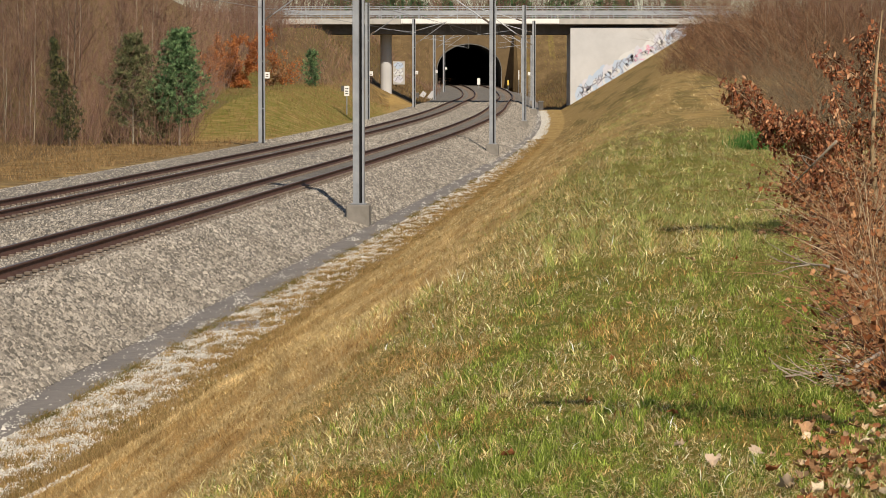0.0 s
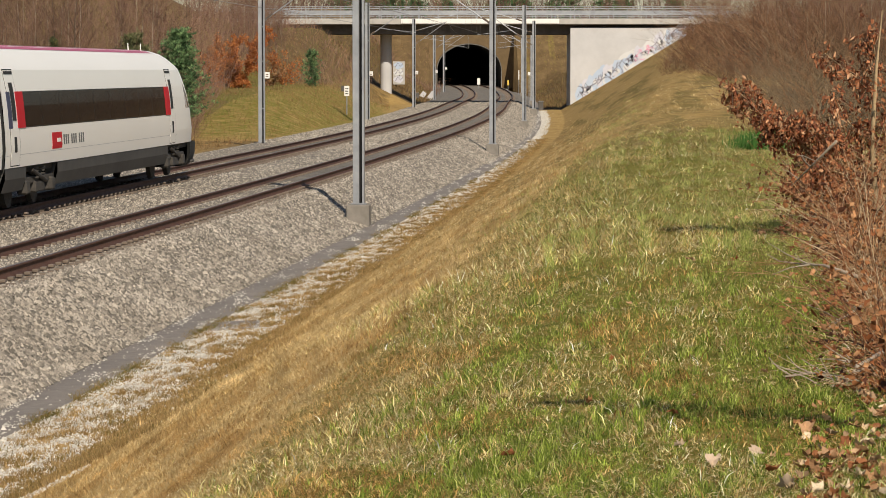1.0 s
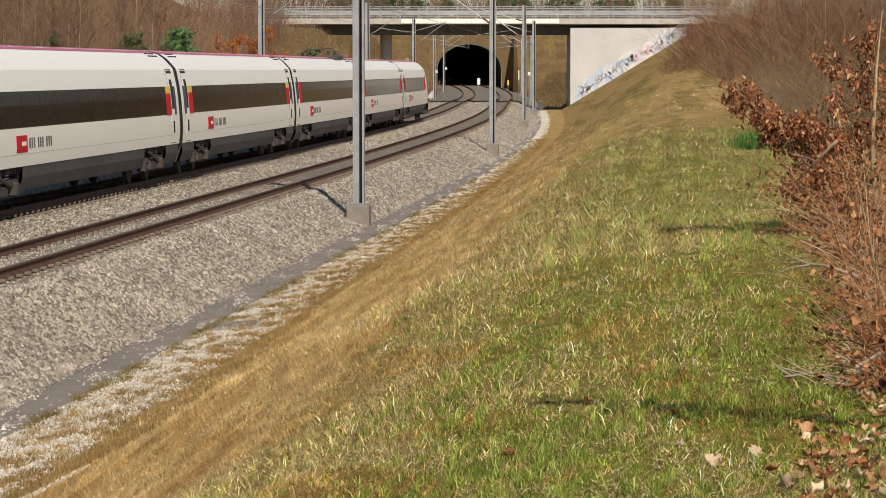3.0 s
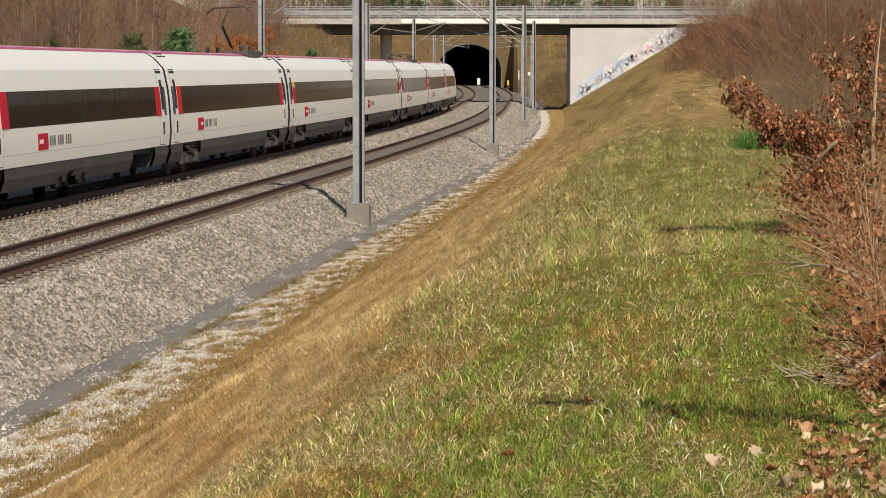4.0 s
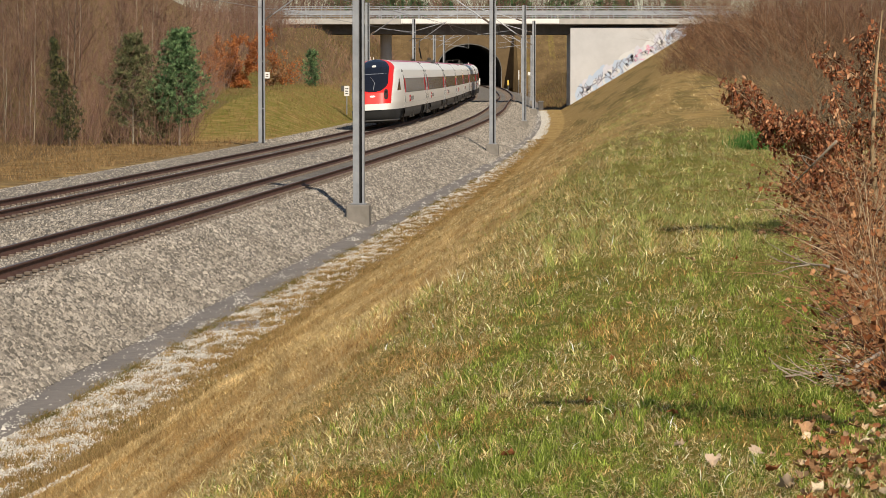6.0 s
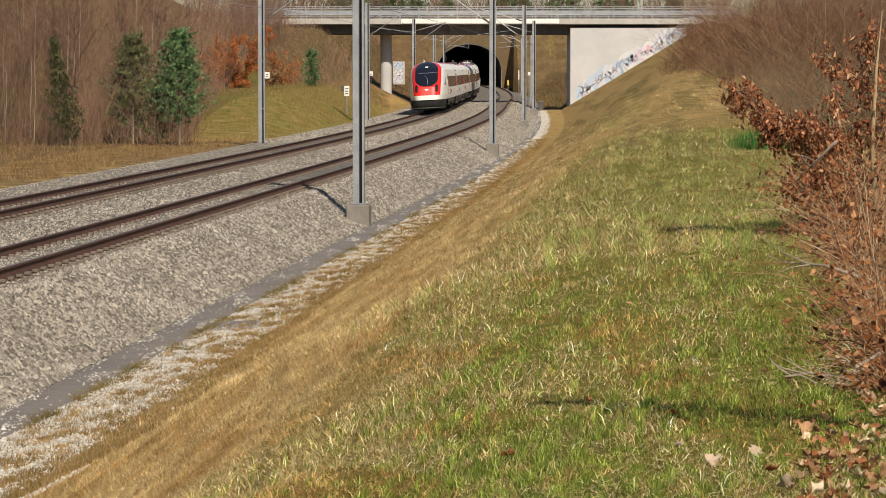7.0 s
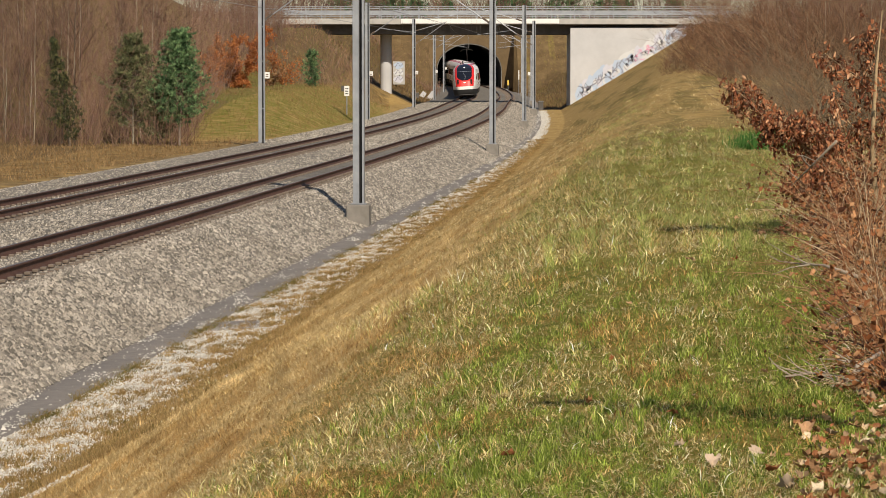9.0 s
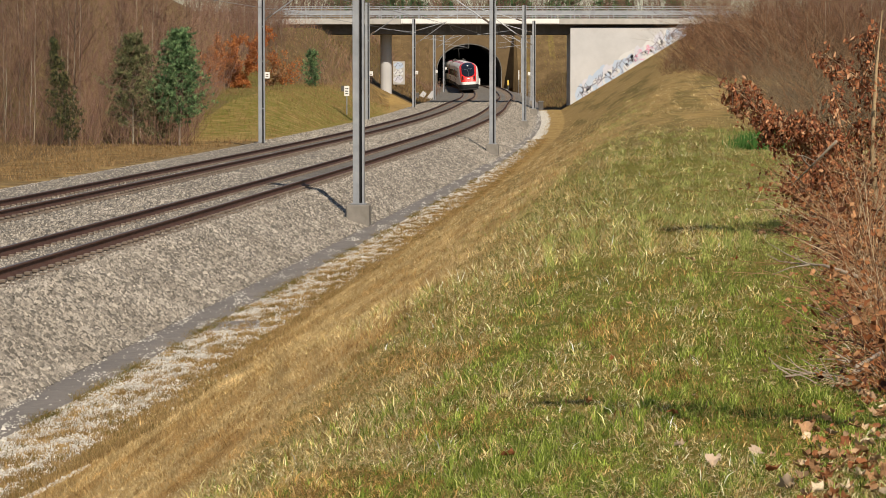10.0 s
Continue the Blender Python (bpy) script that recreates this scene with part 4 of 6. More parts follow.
    for z, f in ((0.955, 0.985), (0.62, 0.97), (0.34, 0.90), (0.24, 0.8)):
        rows.append([bm.verts.new((1.36 * f * math.copysign(abs(math.cos(t)) ** 0.46, math.cos(t)), y1 - 2.6 + (2.57 * f) * abs(math.sin(t)) ** 0.8, z)) for t in np.linspace(0, math.pi, 25)])
    for a, b in zip(rows, rows[1:]):
        for k in range(24):
            bm.faces.new((a[k], a[k + 1], b[k + 1], b[k]))
    bm.faces.new(rows[-1])
    part("front_valance", bm, M["gap"], coach, "black front apron", smooth=True)
    bm = bmesh.new()
    lip = [Vector((1.26 * math.copysign(abs(math.cos(t)) ** 0.5, math.cos(t)), y1 - 2.6 + 2.42 * abs(math.sin(t)) ** 0.8, 0.36)) for t in np.linspace(0.12, math.pi - 0.12, 21)]
    tube(bm, lip, 0.05, 6)
    part("apron_lip", bm, M["coach_dark"], coach, smooth=True)


def add_pantograph(coach, y, raised):
    """Roof well with a single-arm pantograph, raised to the wire or folded."""
    bm = bmesh.new()
    box(bm, -0.95, 0.95, y - 1.7, y + 1.7, 3.60, 3.80, 0.05)
    well = part("roof_well", bm, M["coach_dark"], coach, "dark roof equipment well")
    for x in (-0.6, 0.6):
        for dy in (-1.2, 1.2):
            bm = bmesh.new()
            for k in range(4):
                bmesh.ops.create_cone(bm, cap_ends=True, segments=10, radius1=0.09, radius2=0.06, depth=0.05, matrix=Matrix.Translation((x, y + dy, 3.83 + 0.05 * k)))
            part("insulator", bm, M["bogie"], well)
    top = 5.42 if raised else 4.12
    knee = Vector((0, y - 1.5, 4.75 if raised else 4.08))
    bm = bmesh.new()
    tube(bm, [(0, y + 0.6, 4.0), knee], 0.05, 8)
    arm = part("pantograph_arm", bm, M["bogie"], coach)
    bm = bmesh.new()
    tube(bm, [knee, (0, y + 0.4, top - 0.05)], 0.035, 8)
    part("upper_arm", bm, M["bogie"], arm)
    for dy in (-0.2, 0.2):
        bm = bmesh.new()
        tube(bm, [(-0.8, y + 0.4 + dy, top - 0.18), (-0.55, y + 0.4 + dy, top), (0.55, y + 0.4 + dy, top), (0.8, y + 0.4 + dy, top - 0.18)], 0.025, 6)
        part("contact_bow", bm, M["bogie"], arm)


COACHES = []


def build_train():
    front = end_coach(False)
    COACHES.append(front)
    a, b = mid_coach("second"), mid_coach("first")
    COACHES.append(a)
    COACHES.append(copy_thing(a, Matrix.Identity(4)))
    COACHES.append(b)
    COACHES.append(copy_thing(b, Matrix.Identity(4)))
    COACHES.append(copy_thing(a, Matrix.Identity(4)))
    add_pantograph(COACHES[5], 8.6, True)
    add_pantograph(COACHES[2], 8.6, False)
    back = empty("driving_coach")
    # the rear driving coach is the same build, turned round
    for o in list(front.children):
        made = {}
        for q in (o, *o.children_recursive):
            c = q.copy()
            scene.collection.objects.link(c)
            c.parent = back if q is o else made[q.parent]
            made[q] = c
        made[o].matrix_local = pose(0, 0, 0, 0, 0, 180) @ o.matrix_local
    tagged(back, "white driving coach with red nose and black windscreen at the rear", "train coach", "coaches of the train")
    COACHES.append(back)


build_train()


# ---- plants: sticks, leaves and blades ----
def tinted(name, rough=0.85, trans=0.0, noise_scale=30.0, per_object=0.0):
    """A plant surface that takes its colour, piece by piece, from the mesh."""
    m = bpy.data.materials.new(name)
    m.use_nodes = True
    n, l = m.node_tree.nodes, m.node_tree.links.new
    b = n["Principled BSDF"]
    b.inputs["Roughness"].default_value = rough
    b.inputs["Specular IOR Level"].default_value = 0.25
    a = n.new("ShaderNodeAttribute")
    a.attribute_name = "tint"
    t = n.new("ShaderNodeTexNoise")
    t.inputs["Scale"].default_value = noise_scale
    mr = n.new("ShaderNodeMapRange")
    mr.inputs["To Min"].default_value, mr.inputs["To Max"].default_value = 0.7, 1.3
    l(t.outputs[0], mr.inputs[0])
    hs = n.new("ShaderNodeHueSaturation")
    if per_object:
        oi = n.new("ShaderNodeObjectInfo")
        m2 = n.new("ShaderNodeMapRange")
        m2.inputs["To Min"].default_value, m2.inputs["To Max"].default_value = 1 - per_object, 1 + per_object
        l(oi.outputs["Random"], m2.inputs[0])
        mu = n.new("ShaderNodeMath")
        mu.operation = "MULTIPLY"
        l(mr.outputs[0], mu.inputs[0])
        l(m2.outputs[0], mu.inputs[1])
        l(mu.outputs[0], hs.inputs["Value"])
    else:
        l(mr.outputs[0], hs.inputs["Value"])
    l(a.outputs["Color"], hs.inputs["Color"])
    l(hs.outputs[0], b.inputs["Base Color"])
    if trans:
        tr = n.new("ShaderNodeBsdfTranslucent")
        l(hs.outputs[0], tr.inputs[0])
        mx = n.new("ShaderNodeMixShader")
        mx.inputs[0].default_value = trans
        l(b.outputs[0], mx.inputs[1])
        l(tr.outputs[0], mx.inputs[2])
        l(mx.outputs[0], n["Material Output"].inputs[0])
    return m


M.update(blade=tinted("grass_blades", 0.7, 0.25), leaf=tinted("dead_leaves", 0.75, 0.2), twig=tinted("bare_twigs", 0.9, noise_scale=0.6, per_object=0.35), needle=tinted("pine_needles", 0.7, 0.15))
RNG = np.random.default_rng(11)


def palette(cols, n, weights=None, spread=0.2):
    cols = np.array(cols, float)
    w = np.array(weights if weights is not None else np.ones(len(cols)), float)
    c = cols[RNG.choice(len(cols), n, p=w / w.sum())]
    return c * RNG.uniform(1 - spread, 1 + spread, (n, 1))


def tint_mesh(me, colors, per):
    """Writes one colour for each run of `per` vertices."""
    at = me.attributes.new("tint", "FLOAT_COLOR", "POINT")
    c = np.ones((len(me.vertices), 4), np.float32)
    c[:, :3] = np.repeat(colors, per, 0)[: len(c)]
    at.data.foreach_set("color", c.ravel())
    return me


def sticks_mesh(name, p0, p1, r0, r1, colors, mat):
    """Many tapered three-sided sticks in one mesh."""
    p0, p1 = np.asarray(p0, float), np.asarray(p1, float)
    r0, r1 = np.broadcast_to(r0, len(p0))[:, None], np.broadcast_to(r1, len(p0))[:, None]
    d = p1 - p0
    d = d / (np.linalg.norm(d, axis=1, keepdims=True) + 1e-9)
    ref = np.where(np.abs(d[:, 2:3]) < 0.9, [[0, 0, 1.0]], [[1.0, 0, 0]])
    a = np.cross(d, ref)
    a /= np.linalg.norm(a, axis=1, keepdims=True)
    b = np.cross(d, a)
    V = []
    for p, r in ((p0, r0), (p1, r1)):
        for k in range(3):
            t = 2 * math.pi * k / 3
            V.append(p + (a * math.cos(t) + b * math.sin(t)) * r)
    V = np.stack(V, 1)
    tri = np.array([[0, 1, 4], [0, 4, 3], [1, 2, 5], [1, 5, 4], [2, 0, 3], [2, 3, 5]])
    F = tri[None] + (np.arange(len(p0)) * 6)[:, None, None]
    me = mesh_from(name, V.reshape(-1, 3), F.reshape(-1, 3), mat)
    return tint_mesh(me, colors, 6)


def blades_mesh(name, base, height, width, lean, colors, mat, bent=True):
    """Grass blades: bent ones of five corners, or plain ones of three."""
    n = len(base)
    ang = RNG.uniform(0, 2 * math.pi, n)
    side = np.stack([np.cos(ang), np.sin(ang), np.zeros(n)], 1)
    ang2 = RNG.uniform(0, 2 * math.pi, n)
    fall = np.stack([np.cos(ang2), np.sin(ang2), np.zeros(n)], 1) * (lean * height)[:, None]
    up = np.zeros((n, 3))
    up[:, 2] = height * np.sqrt(np.maximum(0.05, 1 - np.minimum(lean, 0.97) ** 2))
    w = side * width[:, None] / 2
    if bent:
        mid = base + up * 0.62 + fall * 0.32
        V = np.stack([base - w, base + w, mid - w * 0.7, mid + w * 0.7, base + up + fall], 1)
        tri, k = np.array([[0, 1, 3], [0, 3, 2], [2, 3, 4]]), 5
    else:
        V = np.stack([base - w, base + w, base + up + fall], 1)
        tri, k = np.array([[0, 1, 2]]), 3
    F = tri[None] + (np.arange(n) * k)[:, None, None]
    return tint_mesh(mesh_from(name, V.reshape(-1, 3), F.reshape(-1, 3), mat), colors, k)


def leaves_mesh(name, pos, size, colors, mat, normal_up=0.0, long=1.6, crumple=0.16):
    """Folded leaves of six corners, each curled along its rib."""
    n = len(pos)
    d = RNG.normal(size=(n, 3))
    d[:, 2] *= 1 - normal_up
    d /= np.linalg.norm(d, axis=1, keepdims=True)
    q = RNG.normal(size=(n, 3))
    q[:, 2] *= 1 - normal_up
    s = np.cross(d, q)
    s = np.cross(s, d)
    s /= np.linalg.norm(s, axis=1, keepdims=True)
    nn = np.cross(d, s)
    L, W = (size * long / 2)[:, None], (size / 2)[:, None]
    curl = RNG.uniform(0.2, 1.1, n)[:, None]
    V = np.stack([pos - d * L, pos - d * L * 0.2 + s * W + nn * W * curl, pos + d * L * 0.5 + s * W * 0.7 + nn * W * curl * 1.3, pos + d * L + nn * W * curl, pos + d * L * 0.5 - s * W * 0.7 + nn * W * curl * 1.3, pos - d * L * 0.2 - s * W + nn * W * curl], 1)
    V = np.concatenate([V, (pos + d * L * 0.1)[:, None]], 1)
    V[:, :6] += RNG.normal(size=(n, 6, 3)) * (size * crumple)[:, None, None]
    tri = np.array([[6, 0, 1], [6, 1, 2], [6, 2, 3], [6, 3, 4], [6, 4, 5], [6, 5, 0]])
    F = tri[None] + (np.arange(n) * 7)[:, None, None]
    return tint_mesh(mesh_from(name, V.reshape(-1, 3), F.reshape(-1, 3), mat), colors, 7)


# ---- bare trees, pines, bushes ----
def grow(height, limbs, spread, twigs, lean=0.05, start=0.15, up=0.75, fork=2):
    """Sticks of a tree: trunk, limbs, twigs. Returns trunk sticks and crown sticks as (p0, p1, r0, r1)."""
    trunk, crown = [], []
    p = np.zeros(3)
    r = height * 0.0085
    segs = 7
    pts = [p.copy()]
    for k in range(segs):
        p = p + np.array([RNG.normal() * lean * height / segs, RNG.normal() * lean * height / segs, height / segs])
        pts.append(p.copy())
    pts = np.array(pts)
    rad = r * (1 - np.linspace(0, 0.93, segs + 1))
    for k in range(segs):
        trunk.append((pts[k], pts[k + 1], rad[k], rad[k + 1]))
    for j in range(limbs):
        f = start + (1 - start) * RNG.uniform() ** 0.9
        i = min(int(f * segs), segs - 1)
        b = pts[i] + (pts[i + 1] - pts[i]) * (f * segs - i)
        a = RNG.uniform(0, 2 * math.pi)
        L = spread * height * (1.05 - f) * RNG.uniform(0.6, 1.2) + 0.05 * height
        d = np.array([math.cos(a), math.sin(a), up * RNG.uniform(0.7, 1.5)])
        d /= np.linalg.norm(d)
        q, rr = b, rad[i] * 0.45 + 0.004
        for s in range(3):
            d2 = d + RNG.normal(size=3) * 0.15 + np.array([0, 0, 0.12])
            d2 /= np.linalg.norm(d2)
            e = q + d2 * L / 3
            crown.append((q, e, rr, rr * 0.65))
            for w in range(twigs):
                g = q + (e - q) * RNG.uniform()
                t = d2 + RNG.normal(size=3) * 0.55 + np.array([0, 0, 0.35])
                t /= np.linalg.norm(t)
                l2 = L * RNG.uniform(0.2, 0.5)
                e2 = g + t * l2
                crown.append((g, e2, rr * 0.4, rr * 0.14))
                for _ in range(fork):
                    t3 = t + RNG.normal(size=3) * 0.5
                    t3 /= np.linalg.norm(t3)
                    g3 = g + (e2 - g) * RNG.uniform(0.3, 0.9)
                    crown.append((g3, g3 + t3 * l2 * 0.6, rr * 0.22, rr * 0.09))
            q, rr, d = e, rr * 0.65, d2
    return trunk, crown


def stick_part(name, sticks, cols, parent, weights=None, spread=0.2, thick=1.0):
    p0, p1, r0, r1 = (np.array(v) for v in zip(*sticks))
    me = sticks_mesh(name, p0, p1, np.maximum(r0 * thick, 0.0035), np.maximum(r1 * thick, 0.002), palette(cols, len(p0), weights, spread), M["twig"])
    return part(name, me, None, parent)


BARK = ((0.16, 0.12, 0.09), (0.22, 0.17, 0.13), (0.30, 0.26, 0.2))
TWIGS = ((0.22, 0.125, 0.08), (0.26, 0.155, 0.105), (0.29, 0.195, 0.12), (0.15, 0.09, 0.065), (0.24, 0.145, 0.125), (0.11, 0.06, 0.042))
LABEL_BARE = "bare leafless tree with fine reddish-brown twigs"


def bare_tree(height, dense, pale=False):
    t = empty("bare_tree")
    trunk, crown = grow(height, dense, 0.30, 4, up=1.1, fork=3)
    stick_part("trunk", trunk, ((0.42, 0.36, 0.28), (0.34, 0.28, 0.21)) if pale else BARK, t, thick=0.5)
    stick_part("crown", crown, TWIGS, t, thick=0.55)
    return tagged(t, LABEL_BARE, "tree", "bare trees of the wood")


def put(src, x, y, s=1.0, rot=None, sink=0.05):
    m = Matrix.Translation((x, y, float(surface(x, y)) - sink)) @ pose(0, 0, 0, 0, 0, RNG.uniform(0, 360) if rot is None else rot)
    ob = copy_thing(src, m)
    ob.scale = (s, s, s)
    return ob


def scatter_trees(kinds, spots):
    used = set()
    for k, (x, y, s) in enumerate(spots):
        i = k % len(kinds)
        if i not in used:
            kinds[i].matrix_world = Matrix.Translation((x, y, float(surface(x, y)) - 0.05))
            kinds[i].scale = (s, s, s)
            used.add(i)
        else:
            put(kinds[i], x, y, s)


def woods():
    kinds = [bare_tree(h, d, p) for h, d, p in ((9.5, 34, False), (8.0, 30, True), (11.0, 38, False), (7.0, 30, False), (9.0, 26, True))]
    spots = []
    # left wood, front edge and depth
    for k in range(64):
        y = 140 + 95 * RNG.uniform() ** 1.3
        edge = px_x(np.interp(y, [140, 152, 190, 240], [330, 330, 380, 440]), y)
        x = edge - RNG.uniform(0, 1) ** 1.2 * (12 + (y - 140) * 0.16)
        size = RNG.uniform(0.75, 1.2)
        if not (y < 210 and x > px_x(345, y)) and not (y < 146 and abs(x - px_x(310, y)) < 1.6):
            spots.append((x, y, size))
    # wood behind the mound and up to the bridge
    for k in range(30):
        y = RNG.uniform(245, 298)
        x = px_x(RNG.uniform(300, 500), y)
        spots.append((x, y, RNG.uniform(0.5, 0.75)))
    # right wood above the shelf
    for k in range(46):
        y = 150 + 135 * RNG.uniform()
        lo = np.interp(y, [150, 190, 290], [1400, 1350, 1340])
        x = px_x(RNG.uniform(lo, 1640), y)
        spots.append((x, y, RNG.uniform(0.5, 0.85)))
    # beyond the bridge, on the hill over the tunnel
    for k in range(64):
        y = RNG.uniform(470, 560)
        x = px_x(RNG.choice([RNG.uniform(600, 700), RNG.uniform(760, 900), RNG.uniform(1040, 1290), RNG.uniform(380, 470)]), y)
        spots.append((x, y, RNG.uniform(0.65, 1.0)))
    scatter_trees(kinds, spots)


woods()


def thicket(name, n, box_px, ys, hs, cols, label, base_lift=0.0, radius=0.012, lean=0.16, rise=0.0, loose=0.22):
    """Dense leafless undergrowth as one object: upright, forking rods."""
    y = RNG.uniform(*ys, n)
    lo = np.interp(y, *box_px[0])
    hi = np.interp(y, *box_px[1])
    x = (RNG.uniform(0, 1, n) * (hi - lo) + lo - 784) / 5263.2 * y
    z = surface(x, y)
    h = RNG.uniform(*hs, n) * (0.3 + 1.0 * patches(x, y * 0.5, 0.9, 77)) * (1 - rise + rise * mixstep(0, 150, x / y * 5263.2 + 784 - lo))
    p0 = np.stack([x, y, z - 0.05], 1)
    d = np.stack([RNG.normal(size=n) * lean, RNG.normal(size=n) * lean, np.ones(n)], 1)
    p1 = p0 + d * h[:, None] * 0.55
    d2 = d + RNG.normal(size=(n, 3)) * loose
    p2 = p1 + d2 * h[:, None] * 0.45
    P0, P1, R0, R1 = [p0, p1], [p1, p2], [np.full(n, radius), np.full(n, radius * 0.65)], [np.full(n, radius * 0.65), np.full(n, radius * 0.2)]
    c = palette(cols, n)
    C = [c, c * 1.08]
    for k in range(3):
        f = RNG.uniform(0.3, 1, (n, 1))
        g = p0 + (p1 - p0) * f if k == 0 else p1 + (p2 - p1) * (f * 0.9)
        t = d + RNG.normal(size=(n, 3)) * (loose + 0.2)
        P0.append(g)
        P1.append(g + t * h[:, None] * 0.28)
        R0.append(np.full(n, radius * 0.5))
        R1.append(np.full(n, radius * 0.15))
        C.append(c * 1.1)
    me = sticks_mesh(name, np.concatenate(P0), np.concatenate(P1), np.concatenate(R0), np.concatenate(R1), np.concatenate(C), M["twig"])
    return tagged(new(name, me), label, "undergrowth", kind="stuff")


thicket("undergrowth", 9000, (([140, 152, 190, 240], [-60, -60, -40, 60]), ([140, 152, 190, 240], [335, 345, 390, 450])), (138.5, 235), (1.0, 4.4), TWIGS, "dense reddish-brown leafless undergrowth of the wood", lean=0.42, radius=0.0075, loose=0.3)
thicket("undergrowth", 9500, (([150, 195, 290], [1290, 1165, 1205]), ([150, 195, 290], [1640, 1640, 1640])), (150, 292), (1.5, 4.5), ((0.11, 0.05, 0.026), (0.15, 0.072, 0.038), (0.06, 0.03, 0.018), (0.17, 0.098, 0.05), (0.26, 0.18, 0.11), (0.045, 0.025, 0.016)), "dense rust-brown leafless brush above the bank", lean=0.7, radius=0.011, rise=0.75, loose=0.6)
thicket("undergrowth", 1500, (([240, 300], [330, 380]), ([240, 300], [470, 520])), (240, 299), (1.2, 3.6), TWIGS, "brown leafless brush beside the bridge", radius=0.014, lean=0.4)
thicket("undergrowth", 700, (([250, 298], [500, 500]), ([250, 298], [600, 660])), (250, 298), (0.4, 1.5), TWIGS, "low brown brush on the spur under the bridge", radius=0.014, lean=0.5)
thicket("undergrowth", 2200, (([470, 560], [430, 430]), ([470, 560], [1300, 1300])), (470, 560), (3.0, 7.5), TWIGS, "distant bare brown brush on the hill", radius=0.05, lean=0.3)
thicket("undergrowth", 900, (([380, 444], [640, 660]), ([380, 444], [780, 780])), (380, 444), (0.4, 1.4), TWIGS, "low brown brush on the cutting before the tunnel", radius=0.016, lean=0.5)
thicket("undergrowth", 2400, (([66, 130], [1390, 1330]), ([66, 130], [1640, 1640])), (66, 130), (0.6, 2.0), ((0.2, 0.15, 0.095), (0.27, 0.205, 0.13), (0.12, 0.085, 0.055), (0.30, 0.16, 0.08)), "tangled grey-brown leafless brush on the shelf", lean=0.9, radius=0.007, loose=0.7)


def pine(height, width, cols, n, label, name="pine_tree", coarse=1.0, start=0.06, sway=0.0, full=0.7):
    """A conifer: trunk, upswept whorls and needle tufts gathered in clumps at the tips. sway: how far the top leans, full: how blunt the outline is."""
    t = empty(name)
    limbs, tufts = [], []
    trunk = [(np.zeros(3), np.array([sway * 0.5, 0, height * 0.5]), height * 0.012, height * 0.008), (np.array([sway * 0.5, 0, height * 0.5]), np.array([sway, 0, height * 0.97]), height * 0.008, 0.01)]
    while len(limbs) < n:
        f = RNG.uniform(start, 0.99)
        g = (f - start) / (1 - start)
        L = width / 2 * (1.06 - g) ** full * RNG.uniform(0.45, 1.2) * min(1, 0.55 + g * 2.2)
        a = RNG.uniform(0, 2 * math.pi)
        b = np.array([sway * f, 0, f * height])
        e = b + np.array([math.cos(a) * L, math.sin(a) * L, L * RNG.uniform(0.1, 0.75)])
        limbs.append((b, e, 0.012, 0.004))
        for _ in range(8):
            tufts.append(b + (e - b) * RNG.uniform(0.35, 1.05) + RNG.normal(size=3) * 0.06)
    tufts = np.array(tufts)
    stick_part("trunk", trunk, BARK, t)
    tagged(stick_part("branch_whorl", limbs, BARK, t), kind="stuff")
    m = 12
    c = np.repeat(tufts, m, 0)
    d = RNG.normal(size=c.shape) + np.array([0, 0, 0.7])
    d /= np.linalg.norm(d, axis=1, keepdims=True)
    col = np.repeat(palette(cols, len(tufts), spread=0.4), m, 0)
    me = sticks_mesh("crown", c, c + d * RNG.uniform(0.06, 0.17, (len(c), 1)) * coarse, 0.010 * coarse, 0.003, col, M["needle"])
    tagged(part("crown", me, None, t), kind="stuff")
    return tagged(t, label, "conifer")


def stand(ob, px, y, sink=0.05):
    x = px_x(px, y)
    ob.matrix_world = Matrix.Translation((x, y, float(surface(x, y)) - sink))
    return ob


DEEP = ((0.045, 0.105, 0.045), (0.075, 0.16, 0.06), (0.13, 0.23, 0.085))
FRESH = ((0.06, 0.12, 0.05), (0.12, 0.215, 0.09), (0.21, 0.33, 0.14))
OLIVE = ((0.09, 0.10, 0.045), (0.15, 0.16, 0.07), (0.23, 0.235, 0.11))
stand(pine(5.4, 3.3, FRESH, 400, "fresh green pine at the edge of the wood", start=0.2, full=0.62), 318, 140)
stand(pine(5.3, 3.7, OLIVE, 260, "dull olive-green pine among bare trees", start=0.15, full=0.7), 236, 142.5)
stand(pine(2.9, 2.2, OLIVE, 90, "low olive-green pine beside pale stems", start=0.1), 278, 140.5)
stand(pine(5.0, 2.1, ((0.045, 0.056, 0.026), (0.08, 0.095, 0.042), (0.17, 0.16, 0.06)), 170, "dark slender spruce among bare trees", sway=-0.75, full=1.0), 124, 139.5)
stand(pine(2.9, 1.9, FRESH, 110, "small green pine on the mound", full=0.5), 553, 232)
for px, y, h in ((605, 500, 6.5), (640, 510, 7), (672, 505, 6), (700, 498, 6.5), (735, 506, 6), (790, 510, 6), (880, 500, 6), (905, 505, 6.5), (930, 508, 5.5), (985, 500, 7), (1012, 508, 6.5), (1070, 512, 7), (1100, 505, 6.0), (1190, 506, 6.5)):
    stand(pine(h, 5.0, DEEP, 90, "green conifer on the hill beyond the bridge", coarse=3.2), px, y)


